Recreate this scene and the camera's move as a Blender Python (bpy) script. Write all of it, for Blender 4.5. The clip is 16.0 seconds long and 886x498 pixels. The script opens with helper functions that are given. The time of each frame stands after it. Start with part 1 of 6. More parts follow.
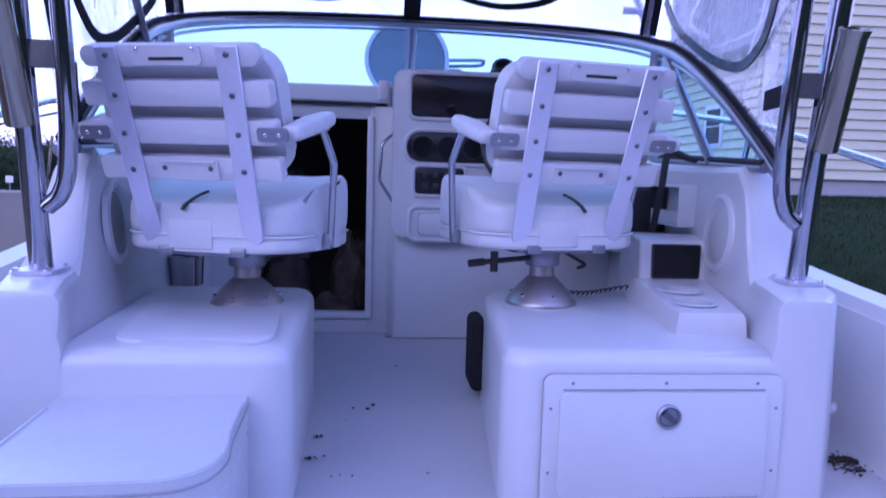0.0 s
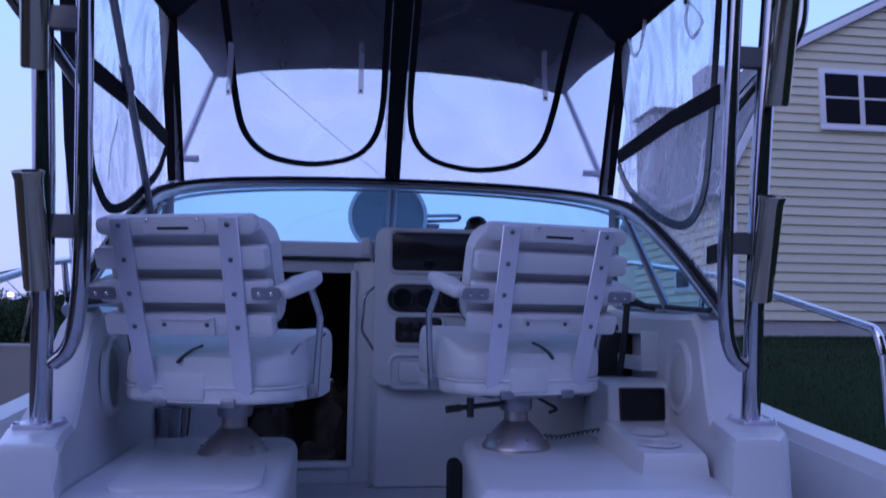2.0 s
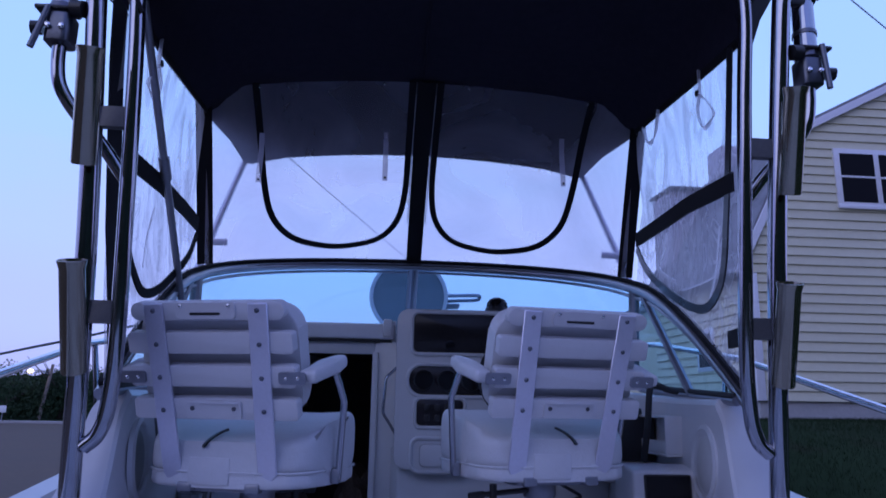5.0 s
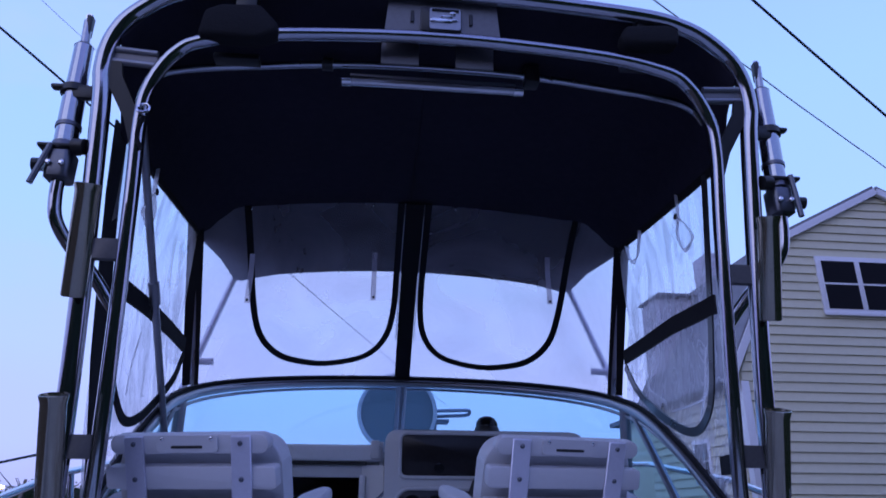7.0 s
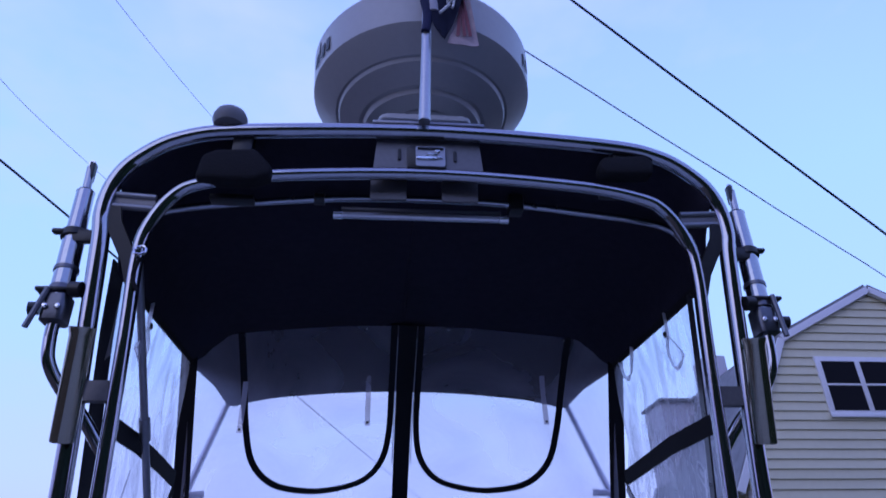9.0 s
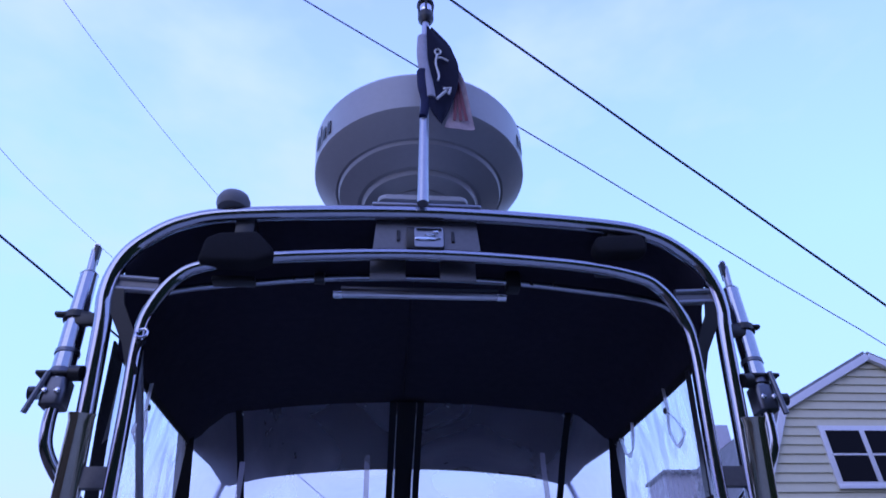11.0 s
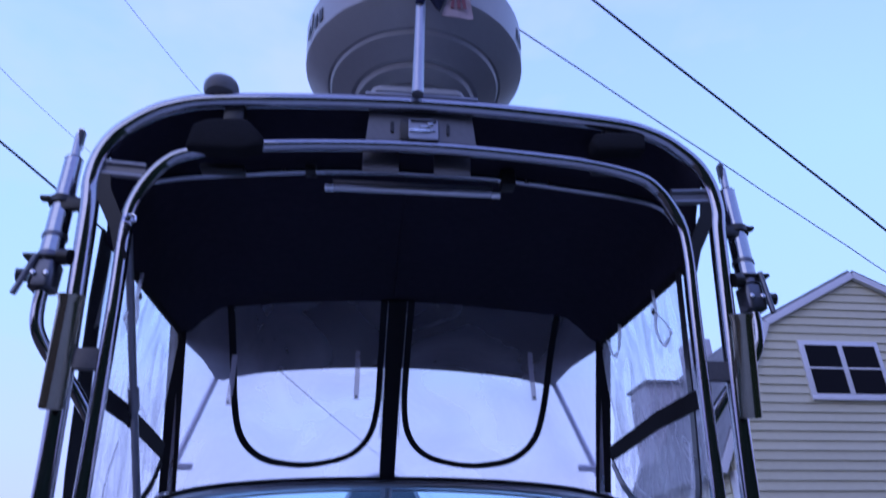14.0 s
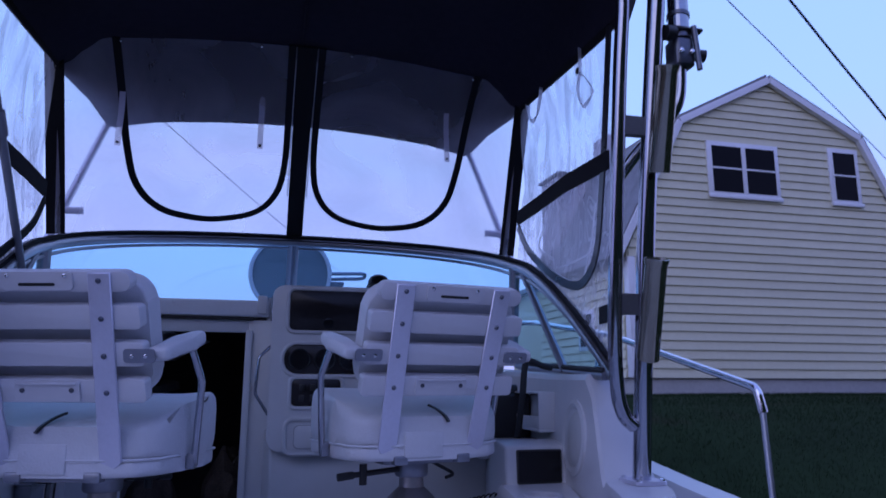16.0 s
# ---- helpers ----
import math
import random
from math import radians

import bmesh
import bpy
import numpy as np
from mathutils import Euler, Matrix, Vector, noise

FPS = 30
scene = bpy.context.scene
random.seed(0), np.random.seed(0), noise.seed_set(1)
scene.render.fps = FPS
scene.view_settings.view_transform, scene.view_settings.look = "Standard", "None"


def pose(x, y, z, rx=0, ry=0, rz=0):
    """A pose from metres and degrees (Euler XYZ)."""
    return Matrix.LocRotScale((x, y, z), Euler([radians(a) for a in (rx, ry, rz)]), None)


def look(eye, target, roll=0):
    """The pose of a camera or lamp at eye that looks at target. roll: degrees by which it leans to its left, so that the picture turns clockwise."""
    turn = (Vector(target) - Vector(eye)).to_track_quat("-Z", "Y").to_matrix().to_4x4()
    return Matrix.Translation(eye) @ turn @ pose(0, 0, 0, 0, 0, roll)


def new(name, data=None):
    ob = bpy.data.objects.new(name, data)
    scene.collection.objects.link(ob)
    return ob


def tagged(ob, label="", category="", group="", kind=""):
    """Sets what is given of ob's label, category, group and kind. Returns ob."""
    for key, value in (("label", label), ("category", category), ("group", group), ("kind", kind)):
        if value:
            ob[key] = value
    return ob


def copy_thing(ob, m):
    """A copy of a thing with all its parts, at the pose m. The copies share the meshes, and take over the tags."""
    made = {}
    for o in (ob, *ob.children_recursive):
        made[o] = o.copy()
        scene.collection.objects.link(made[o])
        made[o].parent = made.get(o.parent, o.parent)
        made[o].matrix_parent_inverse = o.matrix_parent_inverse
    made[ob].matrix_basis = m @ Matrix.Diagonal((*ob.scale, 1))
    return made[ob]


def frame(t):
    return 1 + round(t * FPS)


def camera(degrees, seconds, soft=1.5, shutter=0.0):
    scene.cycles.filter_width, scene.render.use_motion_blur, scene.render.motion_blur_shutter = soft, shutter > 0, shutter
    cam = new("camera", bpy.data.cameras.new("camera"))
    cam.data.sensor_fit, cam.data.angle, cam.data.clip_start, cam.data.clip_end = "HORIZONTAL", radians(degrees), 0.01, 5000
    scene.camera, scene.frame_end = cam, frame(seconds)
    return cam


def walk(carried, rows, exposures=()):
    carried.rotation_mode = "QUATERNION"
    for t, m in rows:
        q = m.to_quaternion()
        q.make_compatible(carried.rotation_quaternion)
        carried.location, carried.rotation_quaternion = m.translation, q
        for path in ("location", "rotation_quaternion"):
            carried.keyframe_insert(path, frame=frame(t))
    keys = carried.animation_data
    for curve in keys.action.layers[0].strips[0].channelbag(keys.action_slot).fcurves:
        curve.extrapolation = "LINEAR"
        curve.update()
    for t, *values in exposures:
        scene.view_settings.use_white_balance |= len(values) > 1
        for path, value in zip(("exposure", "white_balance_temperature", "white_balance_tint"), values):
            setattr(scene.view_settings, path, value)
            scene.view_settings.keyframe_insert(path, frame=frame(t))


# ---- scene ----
cam = camera(65.5, 16.0, 1.6, 0.65)
PATH = [
    (0, (-0.137, -0.086, 1.481), (0.045, 1.894, 1.266), 1.6),
    (0.5, (-0.135, -0.134, 1.476), (0.061, 1.853, 1.371), 1.3),
    (1, (-0.141, -0.173, 1.479), (0.045, 1.818, 1.468), 1.3),
    (1.5, (-0.14, -0.207, 1.488), (0.078, 1.78, 1.555), 1.1),
    (2, (-0.139, -0.246, 1.498), (0.086, 1.73, 1.704), 0.7),
    (2.5, (-0.143, -0.266, 1.503), (0.053, 1.705, 1.781), 0.6),
    (3, (-0.147, -0.273, 1.505), (0.022, 1.693, 1.83), 0.9),
    (5.3, (-0.157, -0.299, 1.52), (0.008, 1.638, 1.991), 0.9),
    (5.5, (-0.154, -0.301, 1.53), (0.006, 1.621, 2.057), 0.6),
    (6, (-0.154, -0.313, 1.544), (0.01, 1.584, 2.155), 0.5),
    (6.5, (-0.153, -0.33, 1.557), (0.019, 1.539, 2.247), 0.2),
    (7, (-0.152, -0.335, 1.569), (0.031, 1.525, 2.282), 0.4),
    (7.5, (-0.148, -0.353, 1.586), (0.031, 1.47, 2.387), -0.6),
    (8, (-0.144, -0.371, 1.598), (0.039, 1.42, 2.469), -1.1),
    (8.5, (-0.14, -0.386, 1.602), (0.045, 1.381, 2.52), -1.4),
    (8.7, (-0.135, -0.391, 1.609), (0.046, 1.361, 2.558), -1.3),
    (11, (-0.143, -0.445, 1.632), (0.04, 1.179, 2.785), -2.1),
    (11.5, (-0.141, -0.456, 1.642), (0.032, 1.127, 2.853), -2.0),
    (12, (-0.137, -0.47, 1.649), (0.033, 1.085, 2.895), -2.2),
    (12.5, (-0.137, -0.47, 1.644), (0.041, 1.097, 2.875), -2.4),
    (13, (-0.139, -0.449, 1.634), (0.036, 1.162, 2.806), -2.2),
    (13.5, (-0.142, -0.419, 1.616), (0.041, 1.257, 2.691), -1.7),
    (14, (-0.142, -0.386, 1.593), (0.072, 1.365, 2.536), -1.1),
    (14.2, (-0.142, -0.369, 1.579), (0.097, 1.406, 2.469), -0.9),
    (14.5, (-0.141, -0.344, 1.557), (0.128, 1.48, 2.331), -0.2),
    (14.8, (-0.134, -0.328, 1.536), (0.177, 1.538, 2.187), 0.2),
    (15, (-0.129, -0.317, 1.522), (0.25, 1.551, 2.127), -0.0),
    (15.2, (-0.128, -0.305, 1.514), (0.289, 1.58, 2.038), 0.3),
    (15.5, (-0.126, -0.287, 1.502), (0.337, 1.608, 1.941), 0.7),
    (15.7, (-0.11, -0.261, 1.503), (0.369, 1.638, 1.91), 0.6),
    (16, (-0.085, -0.222, 1.504), (0.383, 1.686, 1.88), 0.2),
]
EXPOSURES = [(0, 1.46, 6600, 13), (0.25, 1.16, 6600, 11), (0.5, 0.94, 6600, 8.5), (1, 0.84, 6550, 7), (1.5, 0.58, 6450, 4), (2, 0.25, 6500, 3), (2.5, 0.12, 6500, 3), (3, 0.12, 6500, 3), (5.5, 0.12, 6500, 2.5), (7, 0.16, 6500, 2.5), (8.7, 0.24, 6500, 2.5), (11, 0.54, 6200, 4.5), (13, 0.62, 6250, 4.5), (13.5, 0.60, 6250, 4.5), (14, 0.36, 6450, 4), (15, 0.14, 6500, 4), (16, 0.13, 6500, 4)]
walk(cam, [(t, look(eye, target, roll)) for t, eye, target, roll in PATH], EXPOSURES)

# ---- light ----
world = bpy.data.worlds.new("dusk_sky")
scene.world = world
world.use_nodes = True
wn, wl = world.node_tree.nodes, world.node_tree.links
wn.clear()
w_out = wn.new("ShaderNodeOutputWorld")
w_bg = wn.new("ShaderNodeBackground")
w_co = wn.new("ShaderNodeTexCoord")
w_sep = wn.new("ShaderNodeSeparateXYZ")
w_ramp = wn.new("ShaderNodeValToRGB")
w_noise = wn.new("ShaderNodeTexNoise")
w_map = wn.new("ShaderNodeMapping")
w_mix = wn.new("ShaderNodeMix")
w_cr = wn.new("ShaderNodeValToRGB")
w_mix.data_type = "RGBA"
w_map.inputs["Scale"].default_value = (1.0, 1.0, 2.2)
w_noise.inputs["Scale"].default_value = 2.2
w_noise.inputs["Detail"].default_value = 5
w_noise.inputs["Roughness"].default_value = 0.55
w_cr.color_ramp.elements[0].position, w_cr.color_ramp.elements[1].position = 0.46, 0.64
w_cr.color_ramp.elements[1].color = (0.75, 0.75, 0.75, 1)
SKY = [(0.0, (0.44, 0.45, 1.00)), (0.08, (0.49, 0.535, 1.12)), (0.20, (0.47, 0.60, 1.29)), (0.36, (0.41, 0.62, 1.38)), (0.52, (0.38, 0.60, 1.32)), (0.70, (0.345, 0.515, 1.24)), (0.86, (0.305, 0.42, 1.13)), (1.0, (0.28, 0.375, 1.06))]
els = w_ramp.color_ramp.elements
els[0].position, els[0].color = SKY[0][0], (*SKY[0][1], 1)
els[1].position, els[1].color = SKY[-1][0], (*SKY[-1][1], 1)
for p, c in SKY[1:-1]:
    els.new(p).color = (*c, 1)
wl.new(w_co.outputs["Generated"], w_sep.inputs[0])
wl.new(w_sep.outputs["Z"], w_ramp.inputs[0])
wl.new(w_co.outputs["Generated"], w_map.inputs[0])
wl.new(w_map.outputs[0], w_noise.inputs["Vector"])
wl.new(w_noise.outputs[0], w_cr.inputs[0])
wl.new(w_cr.outputs[0], w_mix.inputs["Factor"])
wl.new(w_ramp.outputs[0], w_mix.inputs["A"])
w_mix.inputs["B"].default_value = (0.48, 0.58, 1.30, 1)
# the sky turns rosier and dimmer behind the stern
w_dim, w_tone, w_mul = wn.new("ShaderNodeMapRange"), wn.new("ShaderNodeMix"), wn.new("ShaderNodeVectorMath")
w_dim.inputs["From Min"].default_value, w_dim.inputs["From Max"].default_value = -0.6, 0.6
w_tone.data_type = "RGBA"
w_tone.inputs["A"].default_value, w_tone.inputs["B"].default_value = (0.74, 0.66, 0.80, 1), (1, 1, 1, 1)
w_mul.operation = "MULTIPLY"
w_dot = wn.new("ShaderNodeVectorMath")
w_dot.operation = "DOT_PRODUCT"
w_dot.inputs[1].default_value = (0.0, 1.0, 0.0)
wl.new(w_co.outputs["Generated"], w_dot.inputs[0])
wl.new(w_dot.outputs["Value"], w_dim.inputs["Value"])
wl.new(w_dim.outputs[0], w_tone.inputs["Factor"])
wl.new(w_mix.outputs["Result"], w_mul.inputs[0])
wl.new(w_tone.outputs["Result"], w_mul.inputs[1])
wl.new(w_mul.outputs[0], w_bg.inputs["Color"])
w_bg.inputs["Strength"].default_value = 1.0
wl.new(w_bg.outputs[0], w_out.inputs[0])

# the last glow of the west, low over the port quarter
glow = new("evening_sun", bpy.data.lights.new("evening_sun", "SUN"))
glow.data.energy, glow.data.angle, glow.data.color = 0.30, radians(50), (0.96, 0.90, 1.0)
glow.matrix_world = look((-7, -8, 6.5), (0.4, 2, 1))


# ---- materials ----
def material(name, color, rough=0.5, metal=0.0, vary=0.06, size=6.0, bump=0.0, bump_size=60.0, dirt=None, dirt_at=0.62, dirt_size=3.0, coat=0.0, spec=0.5, sheen=0.0, island=0.0):
    """A principled surface with tone variation at two scales, optional stains and fine relief, in object metres."""
    m = bpy.data.materials.new(name)
    m.use_nodes = True
    n, l = m.node_tree.nodes, m.node_tree.links
    b = n["Principled BSDF"]
    co = n.new("ShaderNodeTexCoord")
    big, fine = n.new("ShaderNodeTexNoise"), n.new("ShaderNodeTexNoise")
    big.inputs["Scale"].default_value, fine.inputs["Scale"].default_value = size, size * 11
    big.inputs["Detail"].default_value = fine.inputs["Detail"].default_value = 4
    add = n.new("ShaderNodeMath")
    add.operation = "ADD"
    l.new(co.outputs["Object"], big.inputs["Vector"])
    l.new(co.outputs["Object"], fine.inputs["Vector"])
    l.new(big.outputs[0], add.inputs[0])
    l.new(fine.outputs[0], add.inputs[1])
    rng = n.new("ShaderNodeMapRange")
    rng.inputs["From Min"].default_value, rng.inputs["From Max"].default_value = 0.6, 1.4
    rng.inputs["To Min"].default_value, rng.inputs["To Max"].default_value = 1 - vary, 1 + vary
    l.new(add.outputs[0], rng.inputs["Value"])
    tint = n.new("ShaderNodeVectorMath")
    tint.operation = "SCALE"
    tint.inputs[0].default_value = color
    scale_out = rng.outputs[0]
    if island:
        info, mul, r2 = n.new("ShaderNodeObjectInfo"), n.new("ShaderNodeMath"), n.new("ShaderNodeMapRange")
        r2.inputs["To Min"].default_value, r2.inputs["To Max"].default_value = 1 - island, 1 + island
        mul.operation = "MULTIPLY"
        l.new(info.outputs["Random"], r2.inputs["Value"])
        l.new(r2.outputs[0], mul.inputs[0])
        l.new(rng.outputs[0], mul.inputs[1])
        scale_out = mul.outputs[0]
    l.new(scale_out, tint.inputs["Scale"])
    color_out = tint.outputs[0]
    if dirt:
        dn, cr, mx = n.new("ShaderNodeTexNoise"), n.new("ShaderNodeValToRGB"), n.new("ShaderNodeMix")
        dn.inputs["Scale"].default_value, dn.inputs["Detail"].default_value, dn.inputs["Roughness"].default_value = dirt_size, 8, 0.65
        cr.color_ramp.elements[0].position, cr.color_ramp.elements[1].position = dirt_at, dirt_at + 0.16
        mx.data_type = "RGBA"
        l.new(co.outputs["Object"], dn.inputs["Vector"])
        l.new(dn.outputs[0], cr.inputs[0])
        l.new(cr.outputs[0], mx.inputs["Factor"])
        l.new(color_out, mx.inputs["A"])
        mx.inputs["B"].default_value = (*dirt, 1)
        color_out = mx.outputs["Result"]
    l.new(color_out, b.inputs["Base Color"])
    rr = n.new("ShaderNodeMapRange")
    rr.inputs["To Min"].default_value, rr.inputs["To Max"].default_value = max(rough - 0.08, 0.03), min(rough + 0.08, 1)
    l.new(big.outputs[0], rr.inputs["Value"])
    l.new(rr.outputs[0], b.inputs["Roughness"])
    b.inputs["Metallic"].default_value = metal
    b.inputs["Specular IOR Level"].default_value = spec
    b.inputs["Coat Weight"].default_value = coat
    b.inputs["Sheen Weight"].default_value = sheen
    if bump:
        bn, bp = n.new("ShaderNodeTexNoise"), n.new("ShaderNodeBump")
        bn.inputs["Scale"].default_value, bn.inputs["Detail"].default_value = bump_size, 3
        bp.inputs["Strength"].default_value, bp.inputs["Distance"].default_value = bump, 0.01
        l.new(co.outputs["Object"], bn.inputs["Vector"])
        l.new(bn.outputs[0], bp.inputs["Height"])
        l.new(bp.outputs[0], b.inputs["Normal"])
    return m


def clear_sheet(name, tint, haze, haze_color, rough, ripple, gloss=0.12, crease=False):
    """Clear plastic or glass: see-through with a little gloss and a little haze; creases get painted glints."""
    m = bpy.data.materials.new(name)
    m.use_nodes = True
    n, l = m.node_tree.nodes, m.node_tree.links
    n.clear()
    out, tr, gl, tl, mx1, mx2 = (n.new("ShaderNode" + k) for k in ("OutputMaterial", "BsdfTransparent", "BsdfGlossy", "BsdfTranslucent", "MixShader", "MixShader"))
    co, nz, cr, bp, bn = (n.new("ShaderNode" + k) for k in ("TexCoord", "TexNoise", "ValToRGB", "Bump", "TexNoise"))
    tr.inputs[0].default_value = (*tint, 1)
    gl.inputs["Roughness"].default_value = rough
    tl.inputs[0].default_value = (*haze_color, 1)
    nz.inputs["Scale"].default_value, nz.inputs["Detail"].default_value, nz.inputs["Distortion"].default_value = 2.2, 6, 0.8
    cr.color_ramp.elements[0].position, cr.color_ramp.elements[1].position = 0.35, 0.8
    cr.color_ramp.elements[0].color, cr.color_ramp.elements[1].color = (haze * 0.75,) * 3 + (1,), (haze * (2.2 if crease else 1.7),) * 3 + (1,)
    bn.inputs["Scale"].default_value = 4.0
    bp.inputs["Strength"].default_value, bp.inputs["Distance"].default_value = ripple, 0.05
    l.new(co.outputs["Object"], nz.inputs["Vector"])
    l.new(co.outputs["Object"], bn.inputs["Vector"])
    l.new(bn.outputs[0], bp.inputs["Height"])
    l.new(bp.outputs[0], gl.inputs["Normal"])
    if crease:
        mp, st, add = n.new("ShaderNodeMapping"), n.new("ShaderNodeTexNoise"), n.new("ShaderNodeMath")
        mp.inputs["Scale"].default_value, mp.inputs["Rotation"].default_value = (1, 4.2, 1.2), (0.35, 0, 0)
        st.inputs["Scale"].default_value, st.inputs["Detail"].default_value, st.inputs["Distortion"].default_value = 2.6, 4, 1.2
        add.operation = "MULTIPLY_ADD"
        add.inputs[1].default_value = 0.75
        l.new(co.outputs["Object"], mp.inputs[0])
        l.new(mp.outputs[0], st.inputs["Vector"])
        half = n.new("ShaderNodeMath")
        half.operation = "SUBTRACT"
        half.inputs[1].default_value = 0.5
        l.new(st.outputs[0], half.inputs[0])
        l.new(half.outputs[0], add.inputs[0])
        l.new(nz.outputs[0], add.inputs[2])
        # thin pale lines in the haze paint the glints along creases
        mp2, net, off, bar, line = (n.new("ShaderNode" + k) for k in ("Mapping", "TexNoise", "Math", "Math", "MapRange"))
        mp2.inputs["Scale"].default_value, mp2.inputs["Rotation"].default_value = (1, 2.0, 1.0), (-0.3, 0, 0)
        net.inputs["Scale"].default_value, net.inputs["Detail"].default_value, net.inputs["Distortion"].default_value = 4.2, 3, 1.6
        off.operation, bar.operation = "SUBTRACT", "ABSOLUTE"
        off.inputs[1].default_value = 0.5
        line.inputs["From Min"].default_value, line.inputs["From Max"].default_value = 0.0, 0.035
        line.inputs["To Min"].default_value, line.inputs["To Max"].default_value = 1.0, 0.0
        slack, xyz, wgt = n.new("ShaderNodeMapRange"), n.new("ShaderNodeSeparateXYZ"), n.new("ShaderNodeMath")
        slack.inputs["From Min"].default_value, slack.inputs["From Max"].default_value = 0.22, -0.05
        slack.inputs["To Min"].default_value, slack.inputs["To Max"].default_value = 0.06, 0.55
        wgt.operation = "MULTIPLY_ADD"
        l.new(co.outputs["Object"], mp2.inputs[0])
        l.new(mp2.outputs[0], net.inputs["Vector"])
        l.new(net.outputs[0], off.inputs[0])
        l.new(off.outputs[0], bar.inputs[0])
        l.new(bar.outputs[0], line.inputs["Value"])
        l.new(co.outputs["Object"], xyz.inputs[0])
        l.new(xyz.outputs["Z"], slack.inputs["Value"])
        l.new(line.outputs[0], wgt.inputs[0])
        l.new(slack.outputs[0], wgt.inputs[1])
        l.new(add.outputs[0], wgt.inputs[2])
        l.new(wgt.outputs[0], cr.inputs[0])
        l.new(wgt.outputs[0], bp.inputs["Height"])
    else:
        l.new(nz.outputs[0], cr.inputs[0])
    l.new(cr.outputs[0], mx1.inputs[0])
    l.new(tr.outputs[0], mx1.inputs[1])
    df, both = n.new("ShaderNodeBsdfDiffuse"), n.new("ShaderNodeMixShader")
    df.inputs[0].default_value = (*haze_color, 1)
    both.inputs[0].default_value = 0.4
    l.new(tl.outputs[0], both.inputs[1])
    l.new(df.outputs[0], both.inputs[2])
    l.new(both.outputs[0], mx1.inputs[2])
    mx2.inputs[0].default_value = gloss
    lw, mr = n.new("ShaderNodeLayerWeight"), n.new("ShaderNodeMapRange")
    mr.inputs["From Min"].default_value, mr.inputs["From Max"].default_value = 0.3, 1.0
    mr.inputs["To Min"].default_value, mr.inputs["To Max"].default_value = (0.10 if crease else 0.03), gloss
    l.new(lw.outputs["Facing"], mr.inputs["Value"])
    gloss_out = mr.outputs[0]
    if crease:
        cut, mul = n.new("ShaderNodeMapRange"), n.new("ShaderNodeMath")
        cut.inputs["From Min"].default_value, cut.inputs["From Max"].default_value = 0.48, 0.61
        cut.inputs["To Min"].default_value = 0.10
        mul.operation = "MULTIPLY"
        l.new(st.outputs[0], cut.inputs["Value"])
        l.new(cut.outputs[0], mul.inputs[0])
        l.new(mr.outputs[0], mul.inputs[1])
        gloss_out = mul.outputs[0]
    l.new(gloss_out, mx2.inputs[0])
    l.new(mx1.outputs[0], mx2.inputs[1])
    l.new(gl.outputs[0], mx2.inputs[2])
    l.new(mx2.outputs[0], out.inputs[0])
    return m


GELCOAT = material("white_gelcoat", (0.622, 0.622, 0.627), 0.32, vary=0.03, size=2.0, dirt=(0.60, 0.57, 0.55), dirt_at=0.66, coat=0.25)
NONSKID = material("nonskid_gelcoat", (0.48, 0.478, 0.475), 0.6, vary=0.05, size=4.0, bump=0.35, bump_size=260, dirt=(0.42, 0.38, 0.36), dirt_at=0.68, dirt_size=7)
VINYL_WHITE = material("white_marine_vinyl", (0.645, 0.642, 0.655), 0.45, vary=0.04, size=5, bump=0.12, bump_size=160, dirt=(0.62, 0.59, 0.58), dirt_at=0.66)
SLAT_WHITE = material("white_powdercoat", (0.645, 0.637, 0.66), 0.4, vary=0.03, size=5)
# a little darker than the chairs' white vinyl
CUSHION_WHITE = material("greyer_white_cushion_vinyl", (0.535, 0.555, 0.56), 0.42, vary=0.05, size=4, bump=0.10, bump_size=160, dirt=(0.47, 0.47, 0.47), dirt_at=0.66)
STRAP_ALU = material("pale_anodised_aluminium", (0.74, 0.73, 0.82), 0.36, metal=0.55, vary=0.05, size=9)
ALU = material("polished_aluminium_tube", (0.41, 0.42, 0.46), 0.09, metal=0.98, vary=0.06, size=7, dirt=(0.30, 0.30, 0.34), dirt_at=0.70, dirt_size=5)
ALU_DULL = material("brushed_aluminium", (0.33, 0.34, 0.38), 0.46, metal=0.9, vary=0.08, size=9)
CHROME = material("chrome", (0.75, 0.75, 0.78), 0.12, metal=1.0, vary=0.03, size=10)
# olive tint puts the surroundings' dark reflections into the polished metal's colour
OLIVE_METAL = material("olive_reflection_metal", (0.36, 0.335, 0.265), 0.18, metal=0.95, vary=0.08, size=6, dirt=(0.14, 0.13, 0.10), dirt_at=0.64, dirt_size=4)
CANVAS = material("black_canvas", (0.024, 0.022, 0.034), 0.9, vary=0.2, size=3, bump=0.25, bump_size=240, spec=0.15)
WEB = material("black_webbing", (0.014, 0.014, 0.017), 0.8, vary=0.2, size=20, bump=0.4, bump_size=300, spec=0.2)
BLACK = material("black_plastic", (0.018, 0.018, 0.02), 0.4, vary=0.15, size=12)
RUBBER = material("black_rubber", (0.02, 0.02, 0.022), 0.7, vary=0.15, size=12, bump=0.1)
SCREEN = material("dark_screen_glass", (0.010, 0.010, 0.012), 0.12, vary=0.1, size=5, spec=0.25)
SMOKE = material("smoked_acrylic_panel", (0.022, 0.019, 0.021), 0.2, vary=0.2, size=5, spec=0.25)
# the cabin's shade is put into this dark lining colour
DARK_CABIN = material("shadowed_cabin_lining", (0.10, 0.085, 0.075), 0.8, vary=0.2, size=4)
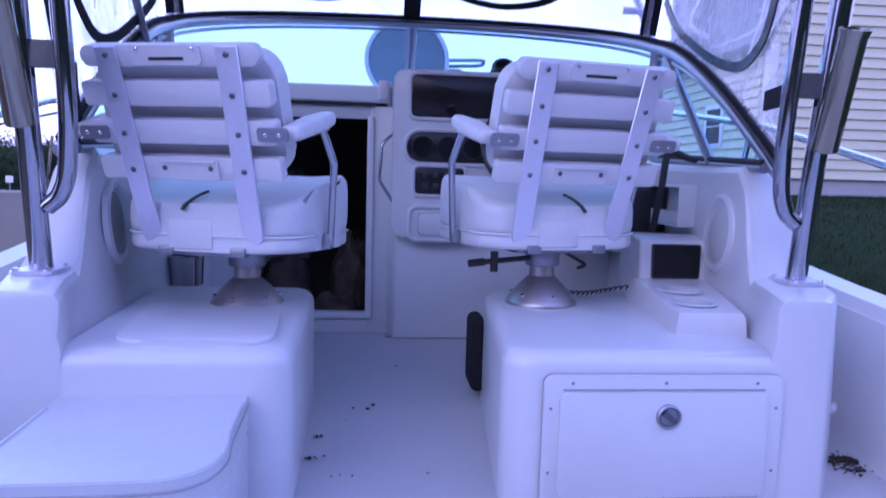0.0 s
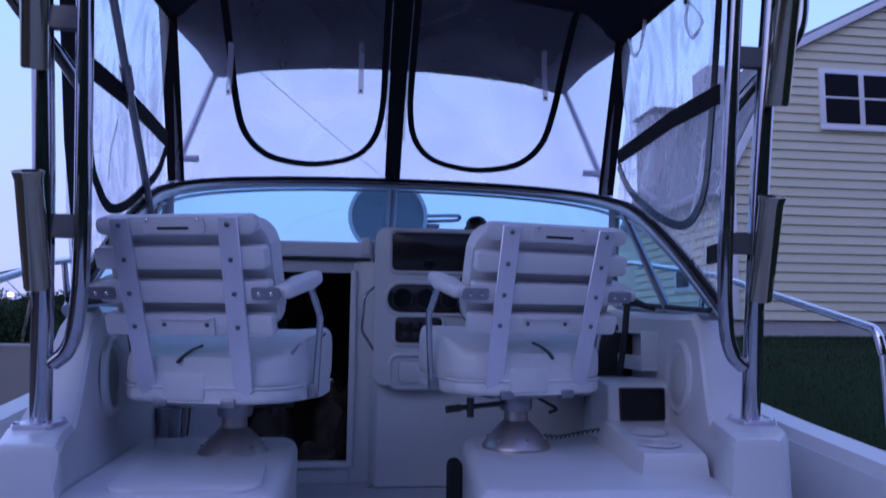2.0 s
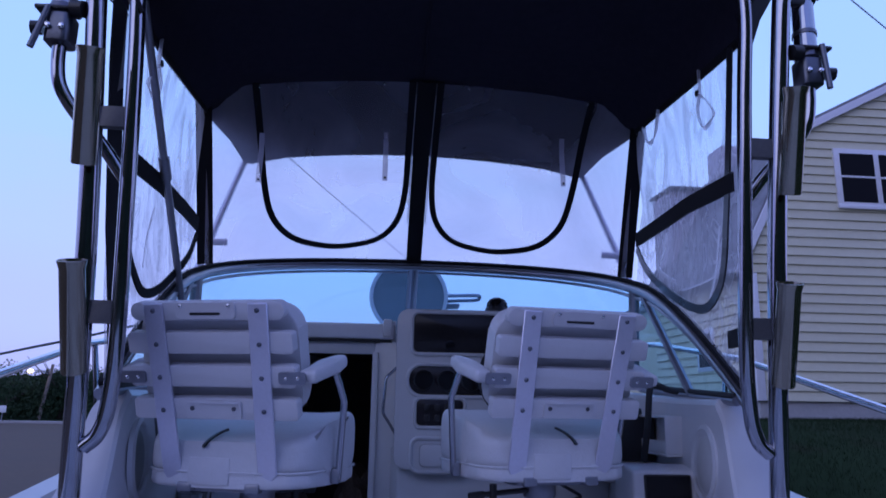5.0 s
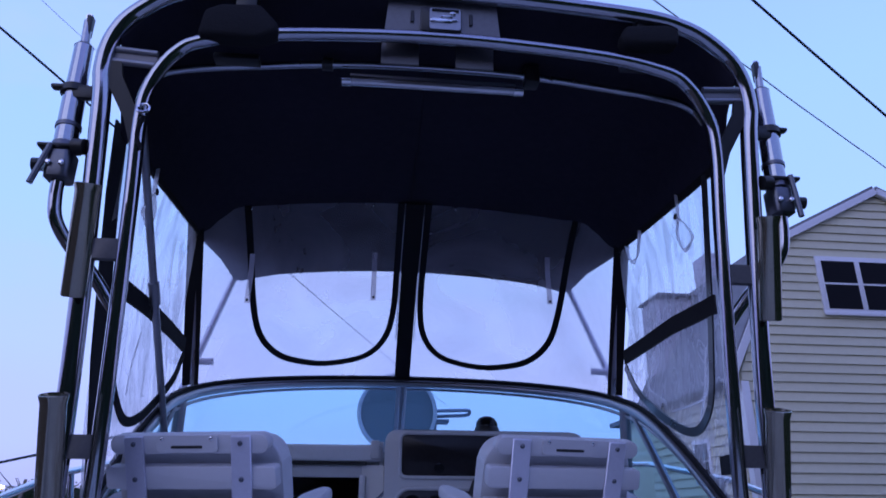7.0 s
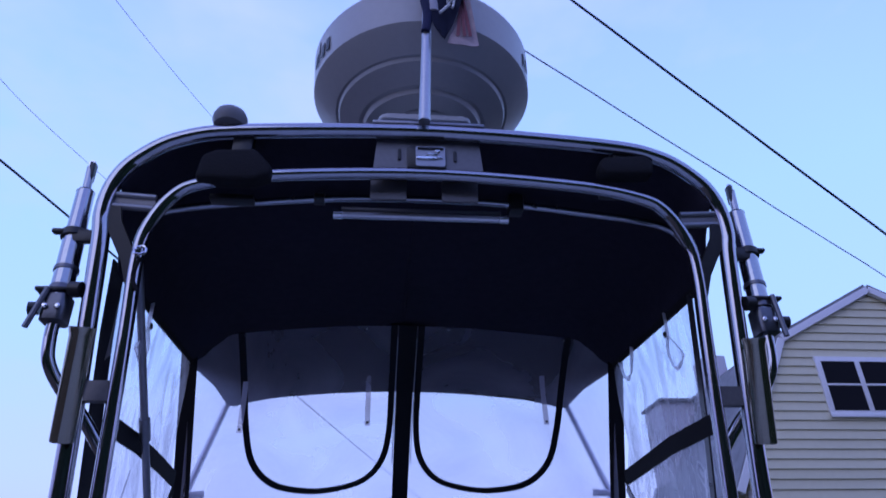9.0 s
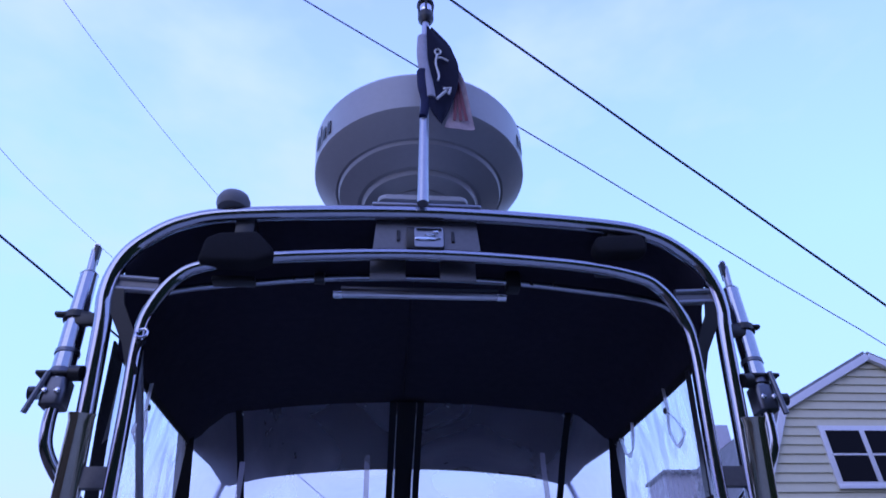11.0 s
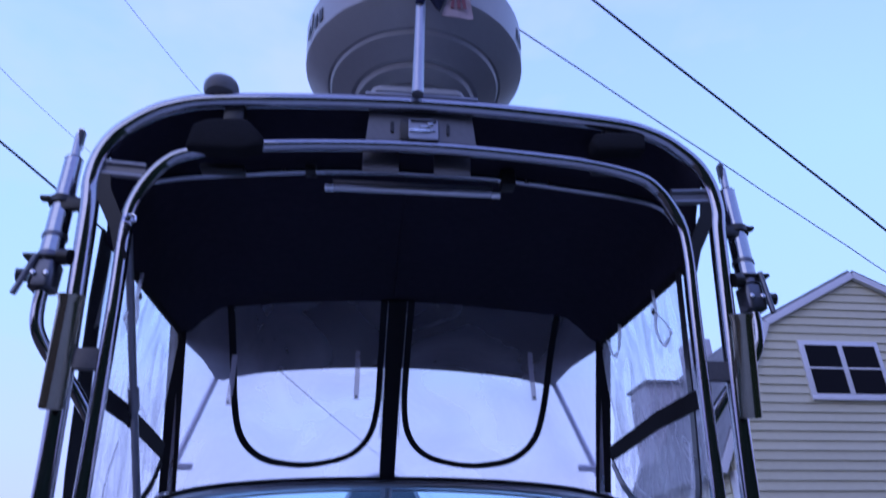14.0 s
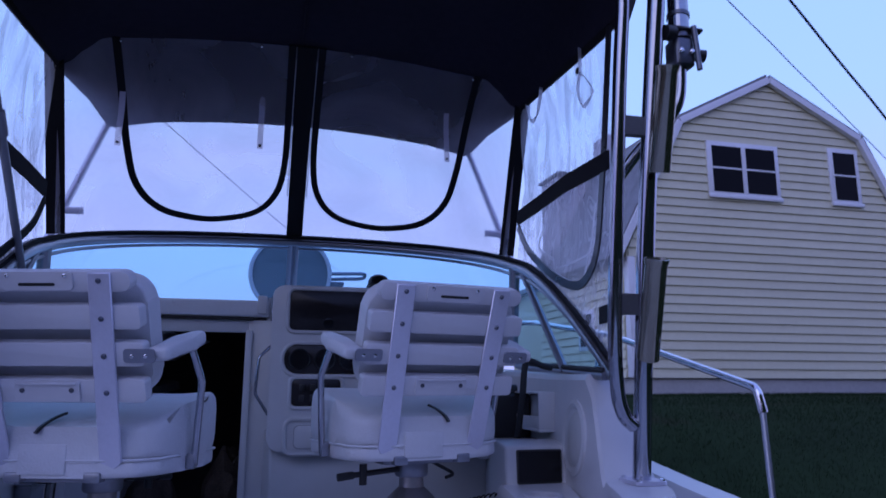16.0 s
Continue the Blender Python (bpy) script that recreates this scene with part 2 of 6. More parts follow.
BROWN = material("brown_fabric", (0.075, 0.058, 0.048), 0.9, vary=0.6, size=12, bump=0.3, bump_size=60)
TINTED = clear_sheet("tinted_windshield_glass", (0.73, 0.925, 1.0), 0.03, (0.5, 0.6, 0.7), 0.03, 0.02)
SIDE_GLASS = clear_sheet("side_windshield_glass", (0.74, 0.92, 0.97), 0.03, (0.5, 0.6, 0.7), 0.03, 0.02)
# the haze's strength and violet tint also paint reflected sky on the sheet
VINYL = clear_sheet("clear_vinyl", (1.0, 0.96, 0.94), 0.285, (0.84, 0.83, 1.0), 0.12, 0.35)
SIDE_VINYL = clear_sheet("creased_clear_vinyl", (0.96, 0.96, 0.99), 0.25, (0.96, 0.95, 0.98), 0.12, 1.0, 0.42, crease=True)
WELT = material("dark_vinyl_welt", (0.022, 0.022, 0.028), 0.30, vary=0.15, size=14, coat=0.3)
FOLD = clear_sheet("vinyl_fold", (0.98, 0.98, 1.0), 0.50, (0.97, 0.96, 0.99), 0.2, 0.3, 0.5)
ACRYLIC = material("bright_lamp_tube", (0.66, 0.66, 0.70), 0.14, metal=0.7, vary=0.05, coat=0.6)
LID_BLUE = material("translucent_grey_hatch_lid", (0.20, 0.25, 0.27), 0.3, vary=0.08, size=4)
GRILLE_PALE = material("pale_speaker_grille", (0.50, 0.50, 0.49), 0.6)
# darker copy of the grille, with the port side's shade in its colour
GRILLE_SHADED = material("shaded_speaker_grille", (0.33, 0.34, 0.32), 0.6)
GREY_DOME = material("grey_radome_shell", (0.465, 0.46, 0.465), 0.34, vary=0.05, size=4, dirt=(0.33, 0.32, 0.33), dirt_at=0.66)
MOUNT_ALU = material("dull_mount_plate", (0.19, 0.185, 0.19), 0.5, metal=0.85, vary=0.12, size=9)
DARK_ALU = material("dark_anodised_aluminium", (0.15, 0.155, 0.18), 0.38, metal=0.9, vary=0.12, size=9)
GREY_BUN = material("grey_antenna_plastic", (0.17, 0.17, 0.18), 0.5, vary=0.08, size=9)
RAIL_ALU = material("satin_aluminium_rail", (0.46, 0.47, 0.51), 0.36, metal=0.9, vary=0.08, size=9)
# grey for seams and for shade painted in narrow gaps
SEAM_SHADE = material("grey_seam_and_shade", (0.34, 0.34, 0.35), 0.6, vary=0.1)
PEDESTAL = material("spun_aluminium", (0.42, 0.385, 0.38), 0.36, metal=0.85, vary=0.08, size=14)
PRINT = material("dark_print", (0.03, 0.03, 0.045), 0.5, vary=0.1)
FLAG_NAVY = material("navy_flag_cloth", (0.012, 0.014, 0.035), 0.85, vary=0.2, size=14, bump=0.2, bump_size=200, spec=0.2)
FLAG_WHITE = material("pale_flag_cloth", (0.46, 0.45, 0.52), 0.85, vary=0.2, size=16, bump=0.3, bump_size=60, spec=0.2)
FLAG_BLUE = material("worn_navy_cloth", (0.030, 0.034, 0.085), 0.85, vary=0.25, size=16, bump=0.3, bump_size=60, spec=0.2)
FLAG_STRIPE = material("red_flag_stripe", (0.26, 0.10, 0.12), 0.85, vary=0.3, size=20, spec=0.2)
FLAG_RED = material("red_and_white_flag_cloth", (0.50, 0.40, 0.42), 0.85, vary=0.3, size=20, spec=0.2)
WHITE_PAINT = material("white_paint", (0.78, 0.78, 0.79), 0.45, vary=0.03, size=3)
SIDING = material("cream_vinyl_siding", (0.67, 0.635, 0.455), 0.6, vary=0.05, size=1.2, bump=0.08, bump_size=40, island=0.035, spec=0.3)
# shingles and far siding are lightened to carry the side curtain's haze
SHINGLE = material("dark_roof_shingles", (0.21, 0.21, 0.225), 0.9, vary=0.3, size=6, bump=0.3, bump_size=20)
FAR_SIDING = material("haze_paled_grey_siding", (0.53, 0.515, 0.56), 0.7, vary=0.08, size=2)
CONCRETE = material("grey_foundation_concrete", (0.40, 0.385, 0.37), 0.9, vary=0.12, size=2, bump=0.2, bump_size=30)
GRASS_SOIL = material("lawn_turf", (0.018, 0.034, 0.012), 0.95, vary=0.25, size=1.4, bump=0.2, bump_size=30, dirt=(0.040, 0.030, 0.020), dirt_at=0.56, dirt_size=0.5, spec=0.1)
GRASS = material("grass_blades", (0.019, 0.036, 0.012), 0.85, vary=0.25, size=0.8, spec=0.2)
ASPHALT = material("worn_asphalt", (0.088, 0.060, 0.038), 0.92, vary=0.2, size=0.6, bump=0.3, bump_size=40)
KERB = material("pale_kerb_concrete", (0.34, 0.33, 0.31), 0.9, vary=0.1, size=1)
HEDGE = material("dark_hedge", (0.026, 0.042, 0.022), 0.95, vary=0.5, size=0.8, bump=0.8, bump_size=3, spec=0.1)
LEAF = material("dark_tree_leaves", (0.032, 0.060, 0.026), 0.75, vary=0.40, size=0.5, spec=0.2)
BARK = material("bark", (0.06, 0.045, 0.035), 0.95, vary=0.3, size=4, bump=0.4, bump_size=20)
POLE_WOOD = material("weathered_pole_wood", (0.26, 0.22, 0.18), 0.9, vary=0.2, size=3)
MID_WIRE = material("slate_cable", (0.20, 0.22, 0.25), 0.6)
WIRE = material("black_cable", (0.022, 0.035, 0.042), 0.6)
# pale tone paints the far cables' faintness against the bright sky
PALE_WIRE = material("sky_faded_cable", (0.58, 0.60, 0.63), 0.6)
WINDOW_GLASS = material("dark_house_glass", (0.007, 0.007, 0.009), 0.08, vary=0.1, size=1, spec=0.07)
DEBRIS = material("dry_leaf_litter", (0.05, 0.035, 0.028), 0.95, vary=0.5, size=30)
LIT = bpy.data.materials.new("lit_street_lamp")
LIT.use_nodes = True
LIT.node_tree.nodes["Principled BSDF"].inputs["Emission Color"].default_value = (1, 0.75, 0.35, 1)
LIT.node_tree.nodes["Principled BSDF"].inputs["Emission Strength"].default_value = 6


# ---- mesh tools ----
def thing(name, at, label, category, group="", kind=""):
    return tagged(place_at(new(name), at), label, category, group, kind)


def place_at(ob, at):
    ob.matrix_basis = Matrix.Translation(at)
    return ob


def world_of(ob):
    m = ob.matrix_basis.copy()
    while ob.parent:
        ob = ob.parent
        m = ob.matrix_basis @ m
    return m


def finish(bm, name, mat, sharp=38):
    """A mesh from a bmesh: outward normals, smooth faces, sharp edges where it folds."""
    bmesh.ops.recalc_face_normals(bm, faces=bm.faces)
    for f in bm.faces:
        f.smooth = True
    for e in bm.edges:
        if len(e.link_faces) == 2 and e.calc_face_angle(0) > radians(sharp):
            e.smooth = False
    me = bpy.data.meshes.new(name)
    bm.to_mesh(me)
    bm.free()
    me.materials.append(mat)
    return me


def part(name, bm, mat, parent, label="", sharp=38, local=False):
    """Links a bmesh, given in world metres (or the parent's own), as one mesh under a thing or a part."""
    if parent is not None and not local:
        bm.transform(world_of(parent).inverted())
    ob = new(name, finish(bm, name, mat, sharp))
    ob.parent = parent
    return tagged(ob, label)


def solid(name, bm, mat, label, category, group="", kind="", sharp=38):
    """A thing or piece of the setting that is one mesh."""
    return tagged(new(name, finish(bm, name, mat, sharp)), label, category, group, kind)


def join(*bms):
    out = bms[0]
    for b in bms[1:]:
        me = bpy.data.meshes.new("tmp")
        b.to_mesh(me)
        b.free()
        out.from_mesh(me)
        bpy.data.meshes.remove(me)
    return out


def moved(bm, m):
    bm.transform(m)
    return bm


def box(x0, x1, y0, y1, z0, z1, bevel=0.0, segments=2):
    bm = bmesh.new()
    bmesh.ops.create_cube(bm, size=1)
    bm.transform(Matrix.Translation(((x0 + x1) / 2, (y0 + y1) / 2, (z0 + z1) / 2)) @ Matrix.Diagonal((x1 - x0, y1 - y0, z1 - z0, 1)))
    if bevel:
        bmesh.ops.bevel(bm, geom=bm.edges[:], offset=bevel, segments=segments, affect="EDGES", profile=0.5)
    return bm


def prism(poly, lo, hi, axis="z", bevel=0.0, segments=3):
    """A polygon pushed along an axis. For z the pairs are x, y; for y they are x, z; for x they are y, z."""
    put = {"z": lambda a, b, c: (a, b, c), "y": lambda a, b, c: (a, c, b), "x": lambda a, b, c: (c, a, b)}[axis]
    bm = bmesh.new()
    a = [bm.verts.new(put(u, v, lo)) for u, v in poly]
    b = [bm.verts.new(put(u, v, hi)) for u, v in poly]
    bm.faces.new(a)
    bm.faces.new(b)
    for i in range(len(poly)):
        j = (i + 1) % len(poly)
        bm.faces.new((a[i], a[j], b[j], b[i]))
    if bevel:
        bmesh.ops.bevel(bm, geom=bm.edges[:], offset=bevel, segments=segments, affect="EDGES", profile=0.5, clamp_overlap=True)
    return bm


def rounded(x0, x1, y0, y1, r, n=5):
    """A rectangle with rounded corners, as pairs."""
    out = []
    for cx, cy, a0 in ((x1 - r, y1 - r, 0), (x0 + r, y1 - r, 90), (x0 + r, y0 + r, 180), (x1 - r, y0 + r, 270)):
        for k in range(n + 1):
            a = radians(a0 + 90 * k / n)
            out.append((cx + r * math.cos(a), cy + r * math.sin(a)))
    return out


def smooth_path(points, n=8, closed=False):
    """A Catmull-Rom curve through the points."""
    p = [Vector(q) for q in points]
    out = []
    count = len(p) if closed else len(p) - 1
    for i in range(count):
        if closed:
            a, b, c, d = (p[(i + k) % len(p)] for k in (-1, 0, 1, 2))
        else:
            b, c = p[i], p[i + 1]
            a = p[i - 1] if i else b + (b - c)
            d = p[i + 2] if i + 2 < len(p) else c + (c - b)
        for k in range(n):
            t = k / n
            out.append(0.5 * ((2 * b) + (c - a) * t + (2 * a - 5 * b + 4 * c - d) * t * t + (3 * b - a - 3 * c + d) * t ** 3))
    if not closed:
        out.append(p[-1])
    return out


def bent(points, radius, n=7):
    """A path of straight runs with round bends of that radius at the inner corners."""
    p = [Vector(q) for q in points]
    out = [p[0]]
    for a, b, c in zip(p, p[1:], p[2:]):
        u, v = (a - b).normalized(), (c - b).normalized()
        half = u.angle(v) / 2
        d = min(radius / max(math.tan(half), 1e-3), (a - b).length * 0.49, (c - b).length * 0.49)
        s, e = b + u * d, b + v * d
        for k in range(n + 1):
            t = k / n
            out.append(s.lerp(b, t).lerp(b.lerp(e, t), t))
    out.append(p[-1])
    return out


def tube(points, r, sides=14, closed=False, cap=True, taper=None):
    """A round tube along points."""
    p = [Vector(q) for q in points]
    bm = bmesh.new()
    rings, up = [], None
    for i, q in enumerate(p):
        if closed:
            d = (p[(i + 1) % len(p)] - p[i - 1]).normalized()
        else:
            d = (p[min(i + 1, len(p) - 1)] - p[max(i - 1, 0)]).normalized()
        if up is None:
            up = d.orthogonal().normalized()
        up = (up - d * up.dot(d)).normalized()
        side = d.cross(up)
        rr = r if taper is None else r + (taper - r) * i / (len(p) - 1)
        rings.append([bm.verts.new(q + rr * (math.cos(a) * up + math.sin(a) * side)) for a in (2 * math.pi * k / sides for k in range(sides))])
    pairs = list(zip(rings, rings[1:])) + ([(rings[-1], rings[0])] if closed else [])
    for a, b in pairs:
        for k in range(sides):
            bm.faces.new((a[k], a[(k + 1) % sides], b[(k + 1) % sides], b[k]))
    if cap and not closed:
        bm.faces.new(rings[0][::-1])
        bm.faces.new(rings[-1])
    return bm


def turned(profile, sides=32, at=(0, 0, 0), caps=True):
    """A turned form: (radius, height) pairs round z."""
    bm = bmesh.new()
    rings = [[bm.verts.new((at[0] + r * math.cos(a), at[1] + r * math.sin(a), at[2] + h)) for a in (2 * math.pi * k / sides for k in range(sides))] for r, h in profile]
    for a, b in zip(rings, rings[1:]):
        for k in range(sides):
            bm.faces.new((a[k], a[(k + 1) % sides], b[(k + 1) % sides], b[k]))
    if caps:
        bm.faces.new(rings[0][::-1])
        bm.faces.new(rings[-1])
    return bm


def sheet(rows, thick=0.0):
    """A sheet through a grid of points, given thickness along its normals."""
    bm = bmesh.new()
    v = [[bm.verts.new(q) for q in row] for row in rows]
    for a, b in zip(v, v[1:]):
        for k in range(len(a) - 1):
            bm.faces.new((a[k], a[k + 1], b[k + 1], b[k]))
    if thick:
        bmesh.ops.recalc_face_normals(bm, faces=bm.faces)
        bmesh.ops.solidify(bm, geom=bm.faces[:], thickness=thick)
    return bm


def ribbon(points, normals, width, thick):
    """A flat band along points, lying on a surface with the given normals."""
    p = [Vector(q) for q in points]
    bm = bmesh.new()
    rings = []
    for i, q in enumerate(p):
        d = (p[min(i + 1, len(p) - 1)] - p[max(i - 1, 0)]).normalized()
        nn = Vector(normals[i] if isinstance(normals, list) else normals).normalized()
        s = d.cross(nn).normalized()
        nn = s.cross(d)
        rings.append([bm.verts.new(q + s * width / 2 * a + nn * thick / 2 * b) for a, b in ((-1, -1), (1, -1), (1, 1), (-1, 1))])
    for a, b in zip(rings, rings[1:]):
        for k in range(4):
            bm.faces.new((a[k], a[(k + 1) % 4], b[(k + 1) % 4], b[k]))
    bm.faces.new(rings[0][::-1])
    bm.faces.new(rings[-1])
    return bm


def step01(a, b, x):
    t = min(max((x - a) / (b - a), 0), 1)
    return t * t * (3 - 2 * t)


def along(x, *pairs):
    """Piecewise linear: pairs of (x, value)."""
    for (a, u), (b, v) in zip(pairs, pairs[1:]):
        if x <= b:
            return u + (v - u) * max(x - a, 0) / (b - a)
    return pairs[-1][1]

# ---- ground and distance ----
SOLE, BOXTOP = 0.77, 1.115


def ground_z(x, y):
    """Flat round the boat, a bank up to the house."""
    rise = step01(1.2, 3.4, x) * step01(0.5, 6.9, y)
    return -0.45 + 1.80 * rise + 0.02 * noise.noise((x * 0.5, y * 0.5, 0))


xs = sorted({round(v, 2) for v in [-400, -200, -120, -80] + [-60 + 2.5 * k for k in range(22)] + [-4 + 0.4 * k for k in range(50)] + [17, 20, 26, 40, 80, 200, 400]})
ys = sorted({round(v, 2) for v in [-300, -120, -60, -30, -15] + [-9 + 0.6 * k for k in range(40)] + [16, 20, 26, 34, 44, 60, 80, 120, 200, 400]})
ground = solid("ground", sheet([[(x, y, ground_z(x, y)) for x in xs] for y in ys]), GRASS_SOIL, "dark green lawn rising to the house", "lawn", kind="structure")

road = solid("road", sheet([[(x, y, ground_z(x, y) + 0.012) for x in (-44, -30, -18, -8, -3, 1.2)] for y in (-20, -5, 5, 12, 20, 30, 38, 46)]), ASPHALT, "worn dark asphalt drive and street beside the lawn", "road", kind="structure")
kerb = solid("kerb", box(-60, -6, 46, 46.4, -0.5, -0.28, 0.03), KERB, "pale concrete kerb along the street", "kerb", kind="structure")


def blade_field():
    """Short blades over the bank that the camera looks at."""
    rnd = random.Random(4)
    verts, faces = [], []
    for _ in range(130000):
        x, y = rnd.uniform(1.5, 11), rnd.uniform(0.2, 7.35)
        z, h, a, w = ground_z(x, y), rnd.uniform(0.018, 0.04), rnd.uniform(0, 6.28), rnd.uniform(0.0015, 0.0035)
        c, s, k = math.cos(a), math.sin(a), len(verts)
        lx, ly = rnd.uniform(-0.018, 0.018), rnd.uniform(-0.018, 0.018)
        verts += [(x - w * c, y - w * s, z - 0.01), (x + w * c, y + w * s, z - 0.01), (x + lx, y + ly, z + h)]
        faces.append((k, k + 1, k + 2))
    me = bpy.data.meshes.new("grass")
    me.from_pydata(verts, [], faces)
    me.materials.append(GRASS)
    return tagged(new("grass", me), "short uneven dark green lawn grass", "grass", kind="stuff")


blade_field()


def tree(name, x, y, height, spread, seed):
    rnd = random.Random(seed)
    z0 = ground_z(x, y)
    t = thing(name, (x, y, z0), "dark leafy tree beyond the street at dusk", "tree", "trees beyond the street")
    limbs = [tube(smooth_path([(x, y, z0 - 0.2), (x + 0.1, y, z0 + height * 0.25), (x, y + 0.1, z0 + height * 0.55), (x + 0.2, y, z0 + height * 0.85)], 4), 0.22, 8, taper=0.05)]
    for k in range(7):
        a, h = rnd.uniform(0, 6.28), rnd.uniform(0.25, 0.7)
        b = Vector((x, y, z0 + height * h))
        limbs.append(tube([b, b + Vector((math.cos(a), math.sin(a), 0.5)) * spread * 0.3, b + Vector((math.cos(a), math.sin(a), 0.7)) * spread * 0.6], 0.08, 6, taper=0.02))
    part("trunk", join(*limbs), BARK, t)
    blobs = [(Vector((x + rnd.gauss(0, spread * 0.34), y + rnd.gauss(0, spread * 0.34), z0 + height * rnd.uniform(0.15, 0.88))), spread * rnd.uniform(0.16, 0.32)) for _ in range(16)]
    verts, faces = [], []
    for _ in range(11000):
        c, r = rnd.choice(blobs)
        d = Vector((rnd.gauss(0, 1), rnd.gauss(0, 1), rnd.gauss(0, 0.8))).normalized() * r * rnd.uniform(0.4, 1.0)
        u, v = Vector((rnd.gauss(0, 1), rnd.gauss(0, 1), rnd.gauss(0, 1))).normalized(), Vector((rnd.gauss(0, 1), rnd.gauss(0, 1), rnd.gauss(0, 1))).normalized()
        s, k = rnd.uniform(0.06, 0.13), len(verts)
        q = c + d
        verts += [q - u * s, q + v * s * 0.6, q + u * s, q - v * s * 0.6]
        faces.append((k, k + 1, k + 2, k + 3))
    for v in verts:
        v -= Vector((x, y, z0))
    me = bpy.data.meshes.new("crown")
    me.from_pydata(verts, [], faces)
    me.materials.append(LEAF)
    c = new("crown", me)
    c.parent = t


for k, (tx, ty, th, ts) in enumerate([(-40, 52, 4.6, 5.2), (-35.5, 54, 4.2, 4.6), (-31.5, 53, 4.8, 5.0), (-27.5, 54, 4.6, 5.2), (-24, 55, 5.0, 5.0), (-20, 56, 4.6, 5.2), (-37.5, 58, 4.4, 5.6), (-29, 59, 5.2, 5.6), (-22, 60, 5.4, 5.6), (-44, 55, 5.0, 5.5), (-48, 57, 5.2, 5.5), (-15.5, 58, 4.6, 5.2)]):
    tree("tree", tx, ty, th * 0.70, ts, 10 + k)

def unseen_wood():
    """An unseen dark wood behind the stern, added to shape the low light."""
    rows = []
    for j in range(9):
        v = j / 8
        row = []
        for i in range(61):
            a = radians(-105 + 210 * i / 60)
            r = 15 + 1.2 * noise.noise((i * 0.45, j * 0.6, 0)) - 1.5 * v * v
            h = (8.2 + 1.4 * noise.noise((i * 0.37, 3, 0)) + 0.8 * noise.noise((i * 1.1, 7, 0))) * (1 - 0.62 * step01(40, 85, abs(math.degrees(a)))) * (1 - 0.45 * step01(0, 40, -math.degrees(a)))
            row.append((r * math.sin(a), -r * math.cos(a) + 1, -0.6 + h * v))
        rows.append(row)
    return sheet(rows)


def far_wood():
    """The low dark wood behind the street trees."""
    rows = []
    for j in range(5):
        rows.append([(-75 + 1.2 * i, 64 + 1.2 * noise.noise((i * 0.3, j * 0.7, 5)), -0.6 + (3.7 + 0.55 * noise.noise((i * 0.21, 1, 2)) + 0.25 * noise.noise((i * 0.9, 4, 2))) * j / 4) for i in range(56)])
    return sheet(rows)


solid("backdrop", far_wood(), HEDGE, "low dark wood behind the street trees", "trees", kind="structure")
solid("backdrop", unseen_wood(), HEDGE, "unseen dark wood added behind the stern to hold back low light", "trees", kind="structure")

pole = thing("utility_pole", (-24.6, 53, -0.45), "weathered leaning wooden utility pole with a lit lamp", "utility pole")
part("shaft", tube([(-24.6, 53, -0.6), (-24.1, 53.1, 3.5)], 0.14, 10, taper=0.11), POLE_WOOD, pole)
lamp = part("lamp_arm", tube([(-24.2, 53.1, 2.7), (-24.6, 52.6, 3.0), (-25.2, 52.2, 3.02)], 0.04, 8), ALU_DULL, pole)
part("lamp_glass", turned([(0.02, -0.12), (0.16, -0.08), (0.2, 0.02), (0.12, 0.1), (0.02, 0.12)], 14, (-25.2, 52.2, 2.95)), LIT, lamp, "glowing yellow street lamp")
sign = thing("street_sign", (-25.6, 50, -0.45), "small pale street sign on a post", "sign")
part("post", tube([(-25.6, 50, -0.6), (-25.6, 50, 0.6)], 0.04, 8), ALU_DULL, sign)
part("board", box(-25.85, -25.35, 49.94, 49.97, 0.1, 0.55, 0.01), WHITE_PAINT, sign)


# ---- the house ----
HX, HY, HB = 6.47, 7.5, 1.55          # ridge line, gable wall, top of the foundation
HALF, EAVE, BREAK, RIDGE = 2.27, 3.15, 4.90, 5.635
BREAK_X = 1.43


def half_at(z):
    """Half the gable's width at a height."""
    if z <= EAVE:
        return HALF
    if z <= BREAK:
        return HALF + (BREAK_X - HALF) * (z - EAVE) / (BREAK - EAVE)
    return max(BREAK_X * (RIDGE - z) / (RIDGE - BREAK), 0.01)


house = thing("house", (HX, HY, HB), "cream-sided house with a gambrel roof and white trim", "house")
gable = [(HX - HALF, HB), (HX + HALF, HB), (HX + HALF, EAVE), (HX + BREAK_X, BREAK), (HX, RIDGE), (HX - BREAK_X, BREAK), (HX - HALF, EAVE)]
house_wall = part("wall", prism(gable, HY + 0.03, HY + 2.9, "y"), SIDING, house, "cream clapboard wall")
part("foundation", box(HX - HALF + 0.03, HX + HALF - 0.03, HY + 0.035, HY + 2.88, HB - 0.6, HB, 0.01), CONCRETE, house, "grey concrete foundation")


def roof_slab(a, b, over):
    """One roof slope from the lower edge a to the upper edge b, in x, z."""
    d = Vector((b[0] - a[0], b[1] - a[1])).normalized()
    n = Vector((-d.y, d.x)) if a[0] < HX else Vector((d.y, -d.x))
    n *= 0.07
    return prism([a, b, (b[0] + n.x, b[1] + n.y), (a[0] + n.x, a[1] + n.y)], HY - over, HY + 3.0, "y")


